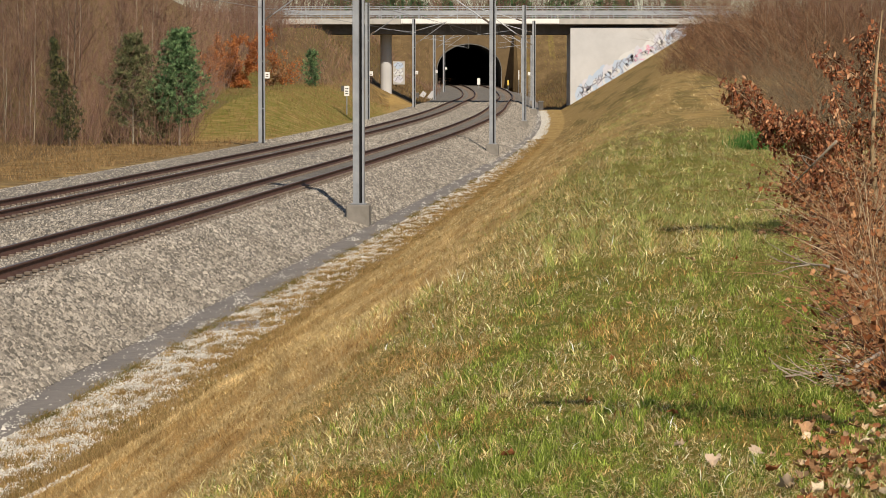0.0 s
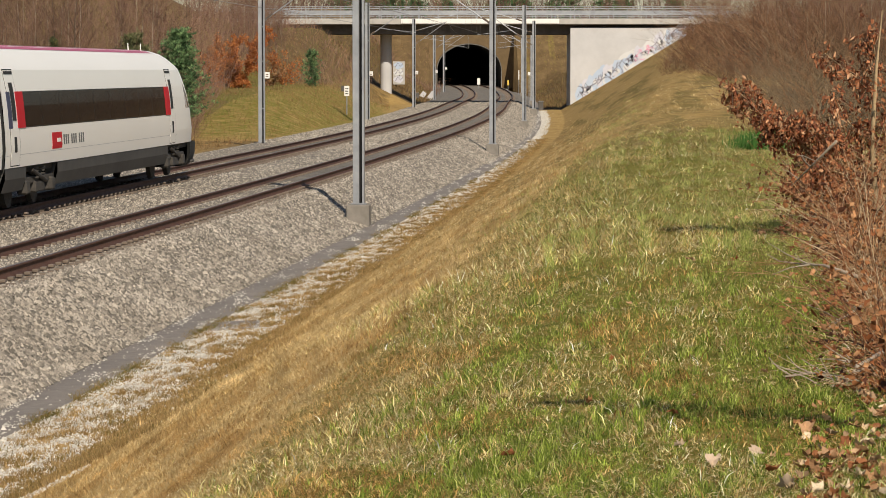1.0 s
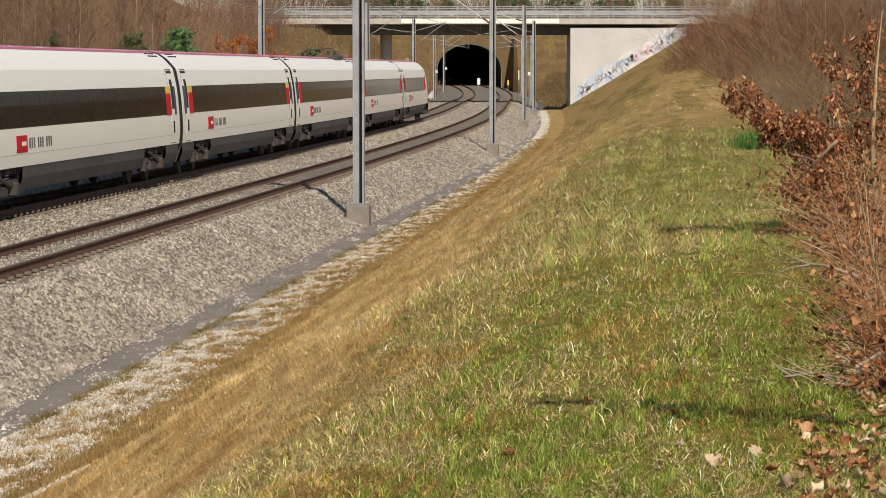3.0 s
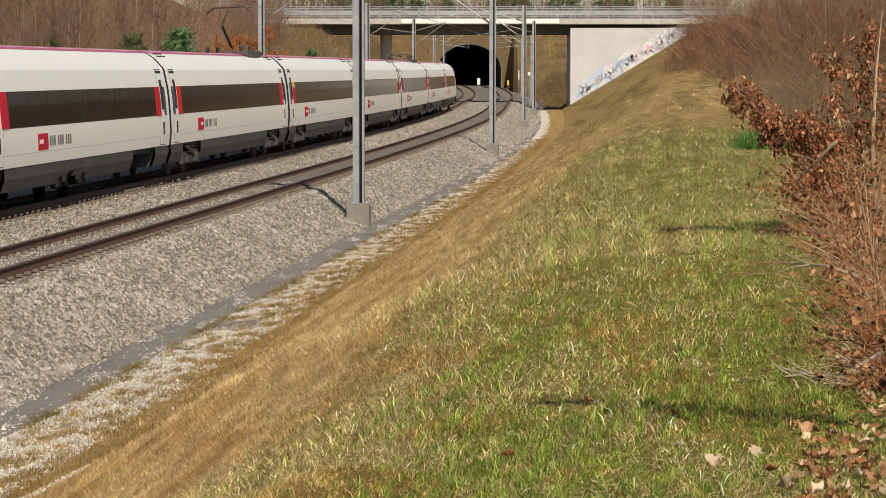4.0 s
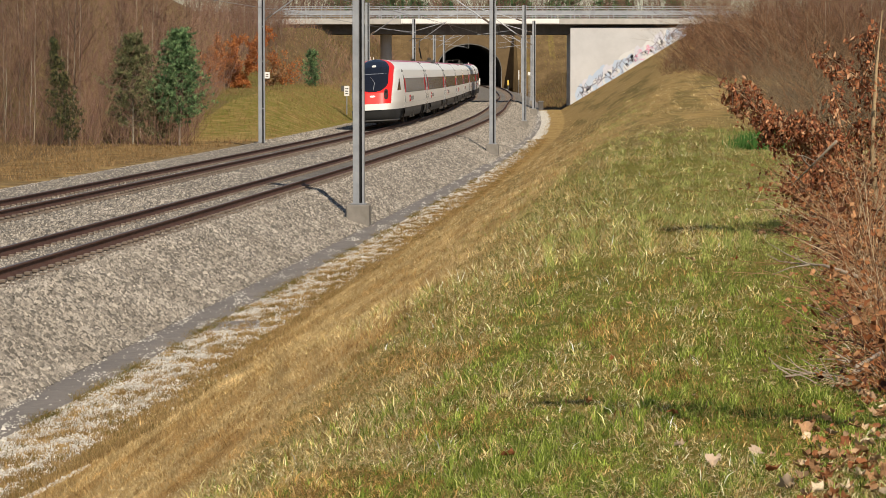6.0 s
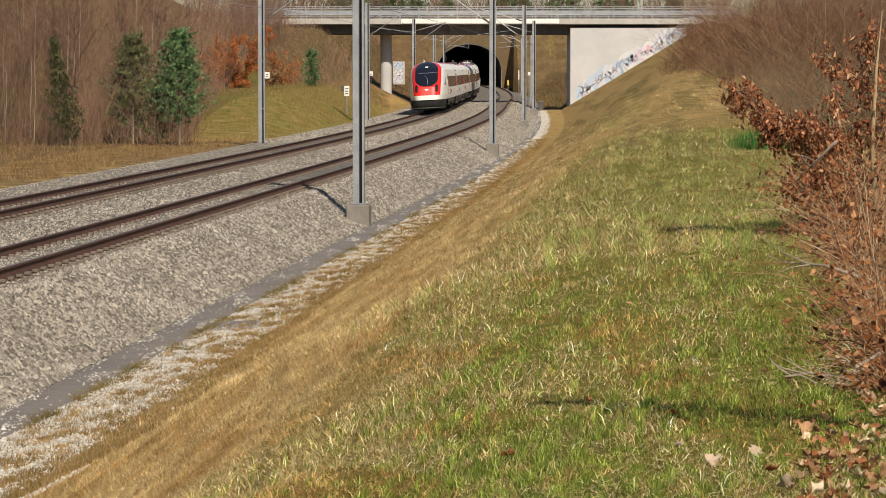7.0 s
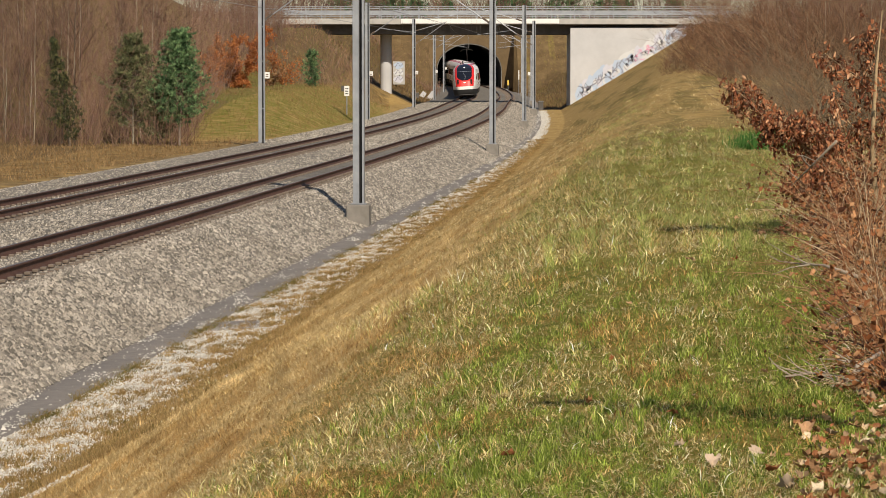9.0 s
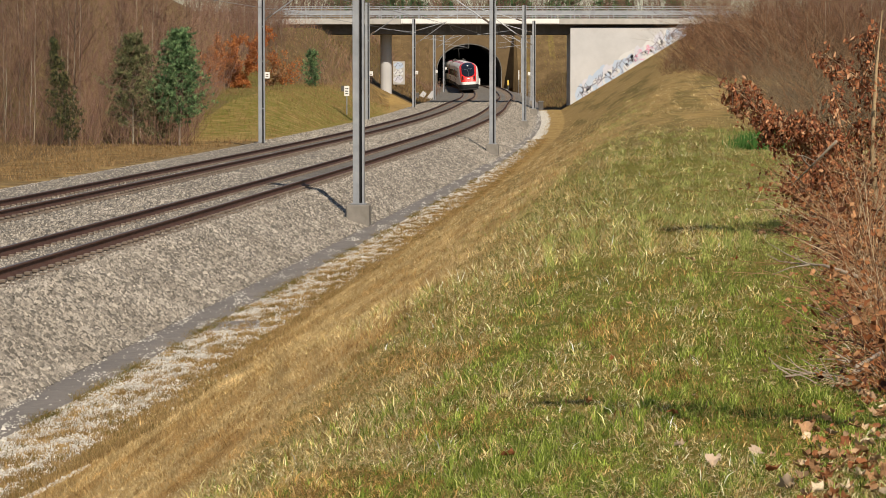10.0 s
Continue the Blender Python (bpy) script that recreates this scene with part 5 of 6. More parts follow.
def leafy_bush(height, width, n, cols, label, stems=9, size=0.07, name="beech_bush", cat="bush", lean=0.3):
    """A bush of several stems that keeps its dead leaves."""
    b = empty(name)
    st, pts = [], []
    for k in range(stems):
        a = RNG.uniform(0, 2 * math.pi)
        p = np.array([math.cos(a), math.sin(a), 0]) * width * 0.08
        d = np.array([math.cos(a) * lean, math.sin(a) * lean, 1.0])
        L = height * RNG.uniform(0.6, 1.0)
        for s in range(4):
            d = d + RNG.normal(size=3) * 0.16
            e = p + d / np.linalg.norm(d) * L / 4
            st.append((p, e, 0.018 * (1 - s * 0.2), 0.018 * (0.8 - s * 0.2)))
            for w in range(4):
                g = p + (e - p) * RNG.uniform()
                t = d * 0.5 + RNG.normal(size=3) * 0.6
                t = t / np.linalg.norm(t) * width * 0.3 * RNG.uniform(0.4, 1)
                st.append((g, g + t, 0.006, 0.003))
                for q in range(n // (stems * 16) + 1):
                    pts.append(g + t * RNG.uniform(0.2, 1.15) + RNG.normal(size=3) * size * 1.3)
            p = e
    pts = np.array(pts)
    tagged(stick_part("stem_spray", st, BARK, b), kind="stuff")
    part("leaves", leaves_mesh("leaves", pts, RNG.uniform(0.6, 1.25, len(pts)) * size, palette(cols, len(pts), spread=0.3), M["leaf"]), None, b)
    return tagged(b, label, cat)


RUST = ((0.40, 0.12, 0.035), (0.50, 0.18, 0.05), (0.30, 0.09, 0.03), (0.56, 0.25, 0.09))
stand(leafy_bush(4.6, 2.6, 15000, RUST, "rust-orange beech that keeps its dead leaves", size=0.075), 425, 208)
stand(leafy_bush(2.6, 2.4, 8000, RUST, "rust-orange beech bush behind the mast", size=0.075), 378, 204)
stand(leafy_bush(3.3, 2.2, 2000, RUST, "sparse rust-orange beech on the hill", size=0.075), 503, 236)
stand(leafy_bush(2.0, 1.8, 700, ((0.26, 0.12, 0.05), (0.33, 0.2, 0.1)), "low brown bush on the hill", size=0.1), 480, 225)


DARK_RUST = ((0.20, 0.08, 0.035), (0.12, 0.048, 0.024), (0.29, 0.14, 0.065), (0.34, 0.2, 0.11))
for px, y, h in ((1262, 250, 2.0), (1300, 225, 2.6), (1345, 205, 3.0), (1395, 190, 3.0), (1450, 210, 3.6), (1510, 190, 3.4), (1555, 205, 3.8), (1230, 262, 1.5), (1330, 170, 1.4), (1290, 185, 1.2)):
    stand(leafy_bush(h, h * 1.3, 1500, DARK_RUST, "dull rust-brown bush with withered leaves above the bank", stems=12, size=0.085, lean=0.7), px, y)


# ---- the near bank: turf, straw, leaves, brush ----
def cone_points(n, y0, y1, power, px0=-30, px1=1600):
    """Ground points between two distances, denser towards the near one."""
    f = RNG.uniform(0, 1, n)
    e = 1 - power
    y = (y0**e + (y1**e - y0**e) * f) ** (1 / e)
    x = (RNG.uniform(px0, px1, n) - 784) / 5263.2 * y
    return x, y


def shelf_edge_px(y):
    """How far to the right the turf is open before the brush begins."""
    return np.interp(y, [11, 13.5, 15.6, 18, 22, 28, 40, 60, 100], [1600, 1600, 1540, 1530, 1500, 1450, 1410, 1400, 1420])


def turf(n, y0, y1, bent, power, hs, width):
    x, y = cone_points(n, y0, y1, power)
    u = x - mid_x(y)
    ok = (u > 7.3) & (u < 40)
    x, y, u = x[ok], y[ok], u[ok]
    on_shelf = mixstep(10.3, 12.0, u + (patches(x, y * 0.3, 1.6, 3) - 0.5) * 2.0)
    on_shelf = on_shelf * (1 - mixstep(75, 100, y) * 0.9)
    # clumps share one tone; they are stretched by the low view
    fq = np.interp(y, [10, 20, 40, 80, 200], [34, 26, 13, 7, 3.5])
    clump = patches(x * fq, y * fq * 0.2, 1.0, 14)
    tone = patches(x * fq, y * fq * 0.16, 0.55, 15)
    lush = patches(x, y * 0.3, 2.2, 4) * 0.7 + patches(x, y * 0.3, 7.0, 8) * 0.3
    lush = lush * (0.5 + 0.5 * mixstep(11.8, 13.4, u)) * (1 - 0.3 * mixstep(16, 40, y))
    p_green = on_shelf * (0.30 + 0.14 * mixstep(13.2, 15, u) + 0.62 * lush)
    p_green = on_shelf * np.clip(0.5 + 1.9 * (p_green - 0.62 + 0.55 * (clump - 0.5)), 0.04, 0.97)
    brow = mixstep(9.8, 11.0, u) * (1 - mixstep(12.0, 13.2, u)) * mixstep(32, 48, y) * (1 - mixstep(150, 210, y))
    p_green = np.maximum(p_green, 0.75 * brow * patches(x * 1.2, y * 0.07, 2.5, 33))
    k = len(x)
    g = RNG.uniform(size=k) < p_green
    green = palette(((0.085, 0.12, 0.015), (0.15, 0.20, 0.028), (0.25, 0.31, 0.05), (0.44, 0.46, 0.14)), k, (3, 4, 3, 1.5), 0.3)
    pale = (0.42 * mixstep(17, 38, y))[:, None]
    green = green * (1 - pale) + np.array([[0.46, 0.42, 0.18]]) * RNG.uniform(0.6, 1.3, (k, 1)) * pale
    straw = palette(((0.48, 0.36, 0.14), (0.66, 0.53, 0.26), (0.88, 0.77, 0.47), (0.30, 0.18, 0.06), (0.17, 0.10, 0.032)), k, (3, 2.6, 1.8, 2.0, 1.4), 0.3)
    slope_straw = palette(((0.45, 0.32, 0.145), (0.56, 0.425, 0.21), (0.31, 0.20, 0.08), (0.68, 0.55, 0.31)), k, (3, 3, 2, 1.2), 0.25)
    streak = patches(u * 1.0, y * 0.045, 5.0, 61)
    fine = patches(u * 1.0, y * 0.06, 14.0, 62)
    slope_straw = slope_straw * (0.55 + 0.5 * streak + 0.4 * fine)[:, None] * np.where((streak < 0.4)[:, None], [[0.95, 0.92, 0.8]], [[1, 1, 1]])
    dry = np.where((RNG.uniform(size=k) < on_shelf)[:, None], straw, slope_straw)
    rusty = patches(x, y * 0.3, 3.4, 21) * (1 - mixstep(24, 34, y))
    dry = dry * np.where(rusty[:, None] > 0.66, [[0.82, 0.68, 0.52]], [[1, 1, 1]])
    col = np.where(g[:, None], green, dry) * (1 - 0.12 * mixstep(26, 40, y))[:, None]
    col = col * (0.63 + 0.5 * tone + 0.42 * clump)[:, None]
    h = RNG.uniform(*hs, k) * np.where(g, 0.95, 1.0) * (0.6 + 0.55 * patches(x, y * 0.3, 4.0, 9)) * (0.6 + 0.4 * on_shelf) * (0.7 + 0.6 * clump)
    tall = RNG.uniform(size=k) < 0.045 * (0.3 + 0.7 * on_shelf) * (1 - mixstep(55, 80, y))
    h = np.where(tall, h * 1.8, h)
    col = np.where(tall[:, None] & ~g[:, None], np.minimum(col * 1.35, 0.9), col)
    lean = np.where(g, RNG.uniform(0.25, 1.1, k), RNG.uniform(0.5, 1.4, k))
    lean = np.where(tall, RNG.uniform(0.5, 1.3, k), lean)
    far = np.interp(y, [10, 30], [1.0, 1.6]) if bent else 1.0
    h = h * far**0.6
    w = width * far * RNG.uniform(0.6, 1.4, k) * np.where(tall, 1.3, 1.0)
    base = np.stack([x, y, surface(x, y) - 0.008], 1)
    return blades_mesh("turf", base, h, w, lean, col, M["blade"], bent)


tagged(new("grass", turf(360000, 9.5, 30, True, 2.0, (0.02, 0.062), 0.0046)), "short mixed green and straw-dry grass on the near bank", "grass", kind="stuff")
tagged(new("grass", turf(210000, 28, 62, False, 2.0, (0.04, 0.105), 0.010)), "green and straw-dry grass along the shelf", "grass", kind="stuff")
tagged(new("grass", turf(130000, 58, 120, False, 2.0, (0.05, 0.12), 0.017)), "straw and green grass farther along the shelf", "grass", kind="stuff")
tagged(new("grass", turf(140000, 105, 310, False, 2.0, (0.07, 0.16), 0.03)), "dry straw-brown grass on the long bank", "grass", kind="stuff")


def lying_straw(n, y0, y1):
    """Dead stalks lying criss-cross in the turf."""
    x, y = cone_points(n, y0, y1, 2.0)
    u = x - mid_x(y)
    ok = (u > 9.8) & (u < 30) & (RNG.uniform(size=n) < 0.15 + 0.85 * patches(x, y * 0.25, 4.5, 91))
    x, y, u = x[ok], y[ok], u[ok]
    k = len(x)
    col = palette(((0.55, 0.42, 0.18), (0.70, 0.58, 0.32), (0.86, 0.77, 0.52), (0.36, 0.20, 0.07), (0.26, 0.13, 0.045)), k, (3, 3, 1.6, 2.2, 1.6), 0.25)
    rusty = patches(x, y * 0.3, 3.4, 21)
    col = col * np.where(rusty[:, None] > 0.66, [[0.8, 0.62, 0.45]], [[1, 1, 1]])
    scale = np.interp(y, [9.5, 18, 30, 60], [0.8, 1.05, 1.5, 2.4])
    lift = RNG.uniform(0.006, 0.03, k)
    base = np.stack([x, y, surface(x, y) + RNG.uniform(0.0, 0.03, k)], 1)
    me = blades_mesh("stalks", base, lift, 0.0048 * scale * RNG.uniform(0.6, 1.3, k), RNG.uniform(0.035, 0.1, k) * scale / lift, col, M["blade"], True)
    tagged(new("grass", me), "dead straw stalks lying criss-cross in the turf", "grass", kind="stuff")


lying_straw(120000, 9.5, 62)


def slope_straw():
    """Matted pale straw on the bank below the brow, combed downhill."""
    n = 420000
    x, y = cone_points(n, 14, 150, 2.0)
    u = x - mid_x(y)
    ok = (u > 7.4 + 0.9 * patches(x, y * 0.1, 6.0, 66)) & (u < 12.4) & (RNG.uniform(size=n) < np.where(u < 11.2, 1.0, 0.45))
    x, y, u = x[ok], y[ok], u[ok]
    k = len(x)
    streak = patches(u * 1.0, y * 0.045, 5.0, 61)
    fine = patches(u * 1.0, y * 0.06, 14.0, 62)
    fq = np.interp(y, [14, 30, 60, 150], [20, 12, 7, 4])
    clump = patches(x * fq, y * fq * 0.3, 1.0, 64)
    col = palette(((0.46, 0.325, 0.145), (0.56, 0.42, 0.21), (0.34, 0.22, 0.085), (0.68, 0.54, 0.30)), k, (3, 3, 1.6, 1.2), 0.25)
    col = col * ((0.5 + 0.3 * streak + 0.28 * fine + 0.42 * clump) * (1 - 0.15 * mixstep(10.2, 11.6, u) * (1 - mixstep(20, 40, y))))[:, None]
    col = col * np.where((streak + 0.5 * fine < 0.55)[:, None], [[1.0, 0.88, 0.74]], [[1, 1, 1]])
    scale = np.interp(y, [14, 30, 60, 150], [0.55, 1.0, 1.6, 2.8])
    base = np.stack([x, y, surface(x, y) - 0.004], 1)
    me = blades_mesh("straw", base, RNG.uniform(0.035, 0.075, k) * scale, 0.0055 * scale, RNG.uniform(0.4, 1.0, k), col, M["blade"], False)
    tagged(new("grass", me), "matted pale straw on the sunny bank", "grass", kind="stuff")


slope_straw()


def cutting_grass():
    """Rough dry grass on the banks between bridge and tunnel."""
    n = 40000
    y = RNG.uniform(318, 446, n)
    x = px_x(RNG.uniform(560, 1060, n), y)
    u = x - mid_x(y)
    ok = (np.abs(u) > 6.5)
    x, y = x[ok], y[ok]
    k = len(x)
    g = RNG.uniform(size=k) < 0.35 * patches(x, y, 0.3, 71)
    col = np.where(g[:, None], palette(((0.15, 0.14, 0.045), (0.2, 0.17, 0.06)), k), palette(((0.22, 0.14, 0.06), (0.3, 0.2, 0.09), (0.15, 0.09, 0.045)), k, spread=0.3))
    base = np.stack([x, y, surface(x, y) - 0.02], 1)
    me = blades_mesh("rough", base, RNG.uniform(0.15, 0.5, k), np.full(k, 0.07), RNG.uniform(0.2, 1.0, k), col, M["blade"], False)
    tagged(new("grass", me), "rough brown grass on the cutting before the tunnel", "grass", kind="stuff")


cutting_grass()


def left_grass():
    n = 90000
    y = RNG.uniform(95, 300, n)
    lo = np.interp(y, [95, 150, 200, 300], [-40, -40, 300, 420])
    x = (RNG.uniform(0, 1, n) * (690 - lo) + lo - 784) / 5263.2 * y
    u = x - mid_x(y)
    ok = (u < -7.0) & (u > -40)
    x, y, u = x[ok], y[ok], u[ok]
    k = len(x)
    g = RNG.uniform(size=k) < 0.85 * patches(x, y, 0.5, 31) * mixstep(135, 160, y)
    col = np.where(g[:, None], palette(((0.20, 0.20, 0.06), (0.27, 0.25, 0.085)), k), palette(((0.30, 0.185, 0.08), (0.38, 0.25, 0.115), (0.22, 0.13, 0.055)), k))
    base = np.stack([x, y, surface(x, y) - 0.01], 1)
    me = blades_mesh("turf", base, RNG.uniform(0.08, 0.26, k), np.full(k, 0.03), RNG.uniform(0.3, 1.1, k), col, M["blade"], False)
    tagged(new("grass", me), "dry brown and olive grass beside the wood", "grass", kind="stuff")


left_grass()


def tuft_row():
    """Dry tufts growing in the gravel strip and along the edge of the path."""
    n = 9000
    y = 27 + 150 * RNG.uniform(0, 1, n) ** 1.7
    edge = gravel_edge(y) + 0.5
    u = 6.15 + (edge - 6.15) * RNG.uniform(0, 1, n) ** 0.75
    rim = RNG.uniform(size=n) < 0.2
    u = np.where(rim, 6.1 + RNG.normal(size=n) * 0.07, u)
    x = mid_x(y) + u
    keep = np.where(rim, patches(x, y * 0.4, 3.0, 43) > 0.35, patches(x, y * 0.22, 9.0, 41) > np.where(u > 7.2, 0.2, 0.66 - 0.4 * (u - 6.15) / (edge - 6.15)))
    x, y, u, rim = x[keep], y[keep], u[keep], rim[keep]
    m = 46
    sz = RNG.uniform(0.03, 0.11, len(x))
    X = np.repeat(x, m) + RNG.normal(size=len(x) * m) * np.repeat(sz, m)
    Y = np.repeat(y, m) + RNG.normal(size=len(x) * m) * np.repeat(sz, m) * 1.6
    k = len(X)
    tone = palette(((0.34, 0.215, 0.085), (0.26, 0.165, 0.06), (0.19, 0.14, 0.045), (0.42, 0.29, 0.13)), len(x))
    tone = np.where(rim[:, None], palette(((0.13, 0.12, 0.035), (0.2, 0.15, 0.05), (0.28, 0.19, 0.07)), len(x)), tone)
    col = np.repeat(tone, m, 0) * RNG.uniform(0.7, 1.3, (k, 1))
    base = np.stack([X, Y, surface(X, Y) - 0.005], 1)
    me = blades_mesh("tufts", base, RNG.uniform(0.025, 0.09, k), np.full(k, 0.010), RNG.uniform(0.2, 1.0, k), col, M["blade"], False)
    tagged(new("grass_tufts", me), "dry brown tufts in the gravel strip", "grass", kind="stuff")


tuft_row()


def green_clump():
    x0, y0 = px_x(1352, 63.0), 63.0
    n = 1600
    X, Y = x0 + RNG.normal(size=n) * 0.26, y0 + RNG.normal(size=n) * 0.5
    base = np.stack([X, Y, surface(X, Y)], 1)
    me = blades_mesh("clump", base, RNG.uniform(0.15, 0.5, n), np.full(n, 0.014), RNG.uniform(0.1, 0.8, n), palette(((0.06, 0.16, 0.03), (0.09, 0.21, 0.04)), n), M["blade"], True)
    tagged(new("grass_clump", me), "fresh deep-green grass clump at the brush", "grass")


green_clump()


# ---- loose stones ----
def stones_mesh(name, pos, size, flat=0.7):
    """Broken stones: squashed eight-sided lumps with uneven corners."""
    n = len(pos)
    dirs = np.array([[1, 0, 0], [0, 1, 0], [-1, 0, 0], [0, -1, 0], [0, 0, 1], [0, 0, -1]], float)
    V = dirs[None] * RNG.uniform(0.55, 1.25, (n, 6, 1)) + RNG.normal(size=(n, 6, 3)) * 0.22
    V[:, :, 2] *= flat
    a = RNG.uniform(0, 2 * math.pi, n)
    c, s = np.cos(a)[:, None], np.sin(a)[:, None]
    V = np.stack([V[:, :, 0] * c - V[:, :, 1] * s, V[:, :, 0] * s + V[:, :, 1] * c, V[:, :, 2]], -1)
    V = V * (size / 2)[:, None, None] + pos[:, None]
    V[:, :4, 2] -= 0.12 * size[:, None]
    V = V[:, :5]
    tri = np.array([[0, 1, 4], [1, 2, 4], [2, 3, 4], [3, 0, 4]])
    F = tri[None] + (np.arange(n) * 5)[:, None, None]
    return mesh_from(name, V.reshape(-1, 3), F.reshape(-1, 3))


BED_U, BED_Z = (-6.3, -5.6, -4.2, -1.0, 1.0, 3.7, 5.1, 5.55), (-0.36, -0.25, -0.21, -0.205, -0.205, -0.205, -0.86, -0.99)


def strew(n, u0, u1, y0, y1, size, power=1.4):
    f = RNG.uniform(0, 1, n)
    e = 1 - power
    y = (y0**e + (y1**e - y0**e) * f) ** (1 / e)
    u = RNG.uniform(u0, u1, n)
    x = mid_x(y) + u - 0.0
    z = np.interp(u, BED_U, BED_Z) + rail_z(y)
    s = RNG.uniform(*size, n)
    return np.stack([x, y, z + s * 0.12], 1), s


def ballast_stones():
    P, S = zip(strew(56000, 3.05, 5.45, 30, 140, (0.045, 0.12), 1.7), strew(17000, -1.35, 1.4, 42, 130, (0.045, 0.095), 1.7), strew(8000, 1.6, 2.85, 38, 90, (0.03, 0.06)),
               strew(11000, -6.2, -3.1, 62, 150, (0.04, 0.075)), strew(2500, -2.85, -1.6, 60, 110, (0.03, 0.06)), strew(2600, 5.2, 5.62, 30, 130, (0.03, 0.07), 1.7),
               strew(22000, 3.05, 5.7, 130, 320, (0.07, 0.15)), strew(9000, -1.3, 1.3, 125, 320, (0.07, 0.14)), strew(7000, -6.2, -3.2, 140, 320, (0.08, 0.15)))
    me = stones_mesh("stones", np.concatenate(P), np.concatenate(S))
    me.materials.append(M["stones"])
    tagged(new("ballast_stones", me), "loose grey-brown crushed ballast stones beside the rails", "ballast", kind="stuff")


ballast_stones()
M["pale_stones"] = material("pale_limestone_gravel", ((0.42, 0.385, 0.33), (0.56, 0.53, 0.47), (0.68, 0.65, 0.6)), 3.0, 0.9, bump=0.2, bump_scale=50, vary=0.3)


def pale_gravel():
    n = 110000
    f = RNG.uniform(0, 1, n)
    y = (26**-0.7 + (300**-0.7 - 26**-0.7) * f) ** (-1 / 0.7)
    edge = gravel_edge(y) + 1.0 * (patches(y, y * 0.3, 1.1, 57) - 0.6) * np.interp(y, [40, 80], [1, 0.3])
    u = 5.35 + (edge + 0.25 - 5.35) * RNG.uniform(0, 1, n)
    x = mid_x(y) + u
    spill = RNG.uniform(size=n) < 0.02 + 0.22 * (patches(x, y * 0.15, 6.0, 55) > 0.72)
    strip = RNG.uniform(size=n) < (1.05 - 0.75 * (u - 6.1) / (edge + 0.25 - 6.1)) * np.where(patches(x, y * 0.22, 9.0, 41) < 0.72, 1.0, 0.35)
    keep = np.where(u < 6.08, spill, strip)
    x, y, u = x[keep], y[keep], u[keep]
    s = RNG.uniform(0.014, 0.045, len(x)) * np.interp(y, [60, 300], [1, 3]) * np.where(RNG.uniform(size=len(x)) < 0.03, 1.9, 1)
    z = np.where(u < 6.08, -0.965 + rail_z(y), surface(x, y)) + s * 0.15
    me = stones_mesh("stones", np.stack([x, y, z], 1), s)
    me.materials.append(M["pale_stones"])
    tagged(new("gravel", me), "pale limestone gravel strewn along the path", "gravel", kind="stuff")


pale_gravel()


# ---- fallen leaves and the brush at the side of the shelf ----
PALE_LEAF = ((0.52, 0.38, 0.24), (0.44, 0.29, 0.17), (0.36, 0.2, 0.1), (0.60, 0.48, 0.34), (0.30, 0.12, 0.05))


def lobed_leaves(name, pos, size, colors, tilt=0.5):
    """Dry lobed leaves, curled and crumpled: a wavy outline of fourteen corners and an inner ring round a raised middle."""
    n, m = len(pos), 14
    t = np.linspace(0, 2 * math.pi, m, endpoint=False)[None] + RNG.uniform(-0.18, 0.18, (n, m))
    r = 0.6 + 0.33 * np.cos(2.5 * t) ** 2 + RNG.uniform(-0.25, 0.25, (n, m))
    q = 0.5 + RNG.uniform(-0.1, 0.1, (n, m))
    curl, fold = RNG.uniform(0.15, 0.75, (n, 1)), RNG.uniform(0.1, 0.6, (n, 1))
    outer = np.stack([r * np.cos(t) * 1.15, r * np.sin(t) * 0.8, curl * r**2 * np.abs(np.sin(t)) + fold * np.abs(np.cos(t)) * r**2 * 0.5 + RNG.normal(size=(n, m)) * 0.24], -1)
    inner = np.stack([r * q * np.cos(t) * 1.15, r * q * np.sin(t) * 0.8, RNG.normal(size=(n, m)) * 0.14 + 0.05], -1)
    V = np.concatenate([outer, inner, np.zeros((n, 1, 3))], 1)
    Z = RNG.uniform(0, 2 * math.pi, n)
    X = RNG.normal(size=n) * tilt
    cz, sz, cx, sx = np.cos(Z)[:, None], np.sin(Z)[:, None], np.cos(X)[:, None], np.sin(X)[:, None]
    x, y, z = V[..., 0] * cz - V[..., 1] * sz, V[..., 0] * sz + V[..., 1] * cz, V[..., 2]
    V = np.stack([x, y * cx - z * sx, y * sx + z * cx], -1) * (size / 2)[:, None, None] + pos[:, None]
    tri = [(j, (j + 1) % m, m + (j + 1) % m) for j in range(m)] + [(j, m + (j + 1) % m, m + j) for j in range(m)] + [(m + j, m + (j + 1) % m, 2 * m) for j in range(m)]
    F = np.array(tri)[None] + (np.arange(n) * (2 * m + 1))[:, None, None]
    return tint_mesh(mesh_from(name, V.reshape(-1, 3), F.reshape(-1, 3), M["leaf"]), colors, 2 * m + 1)


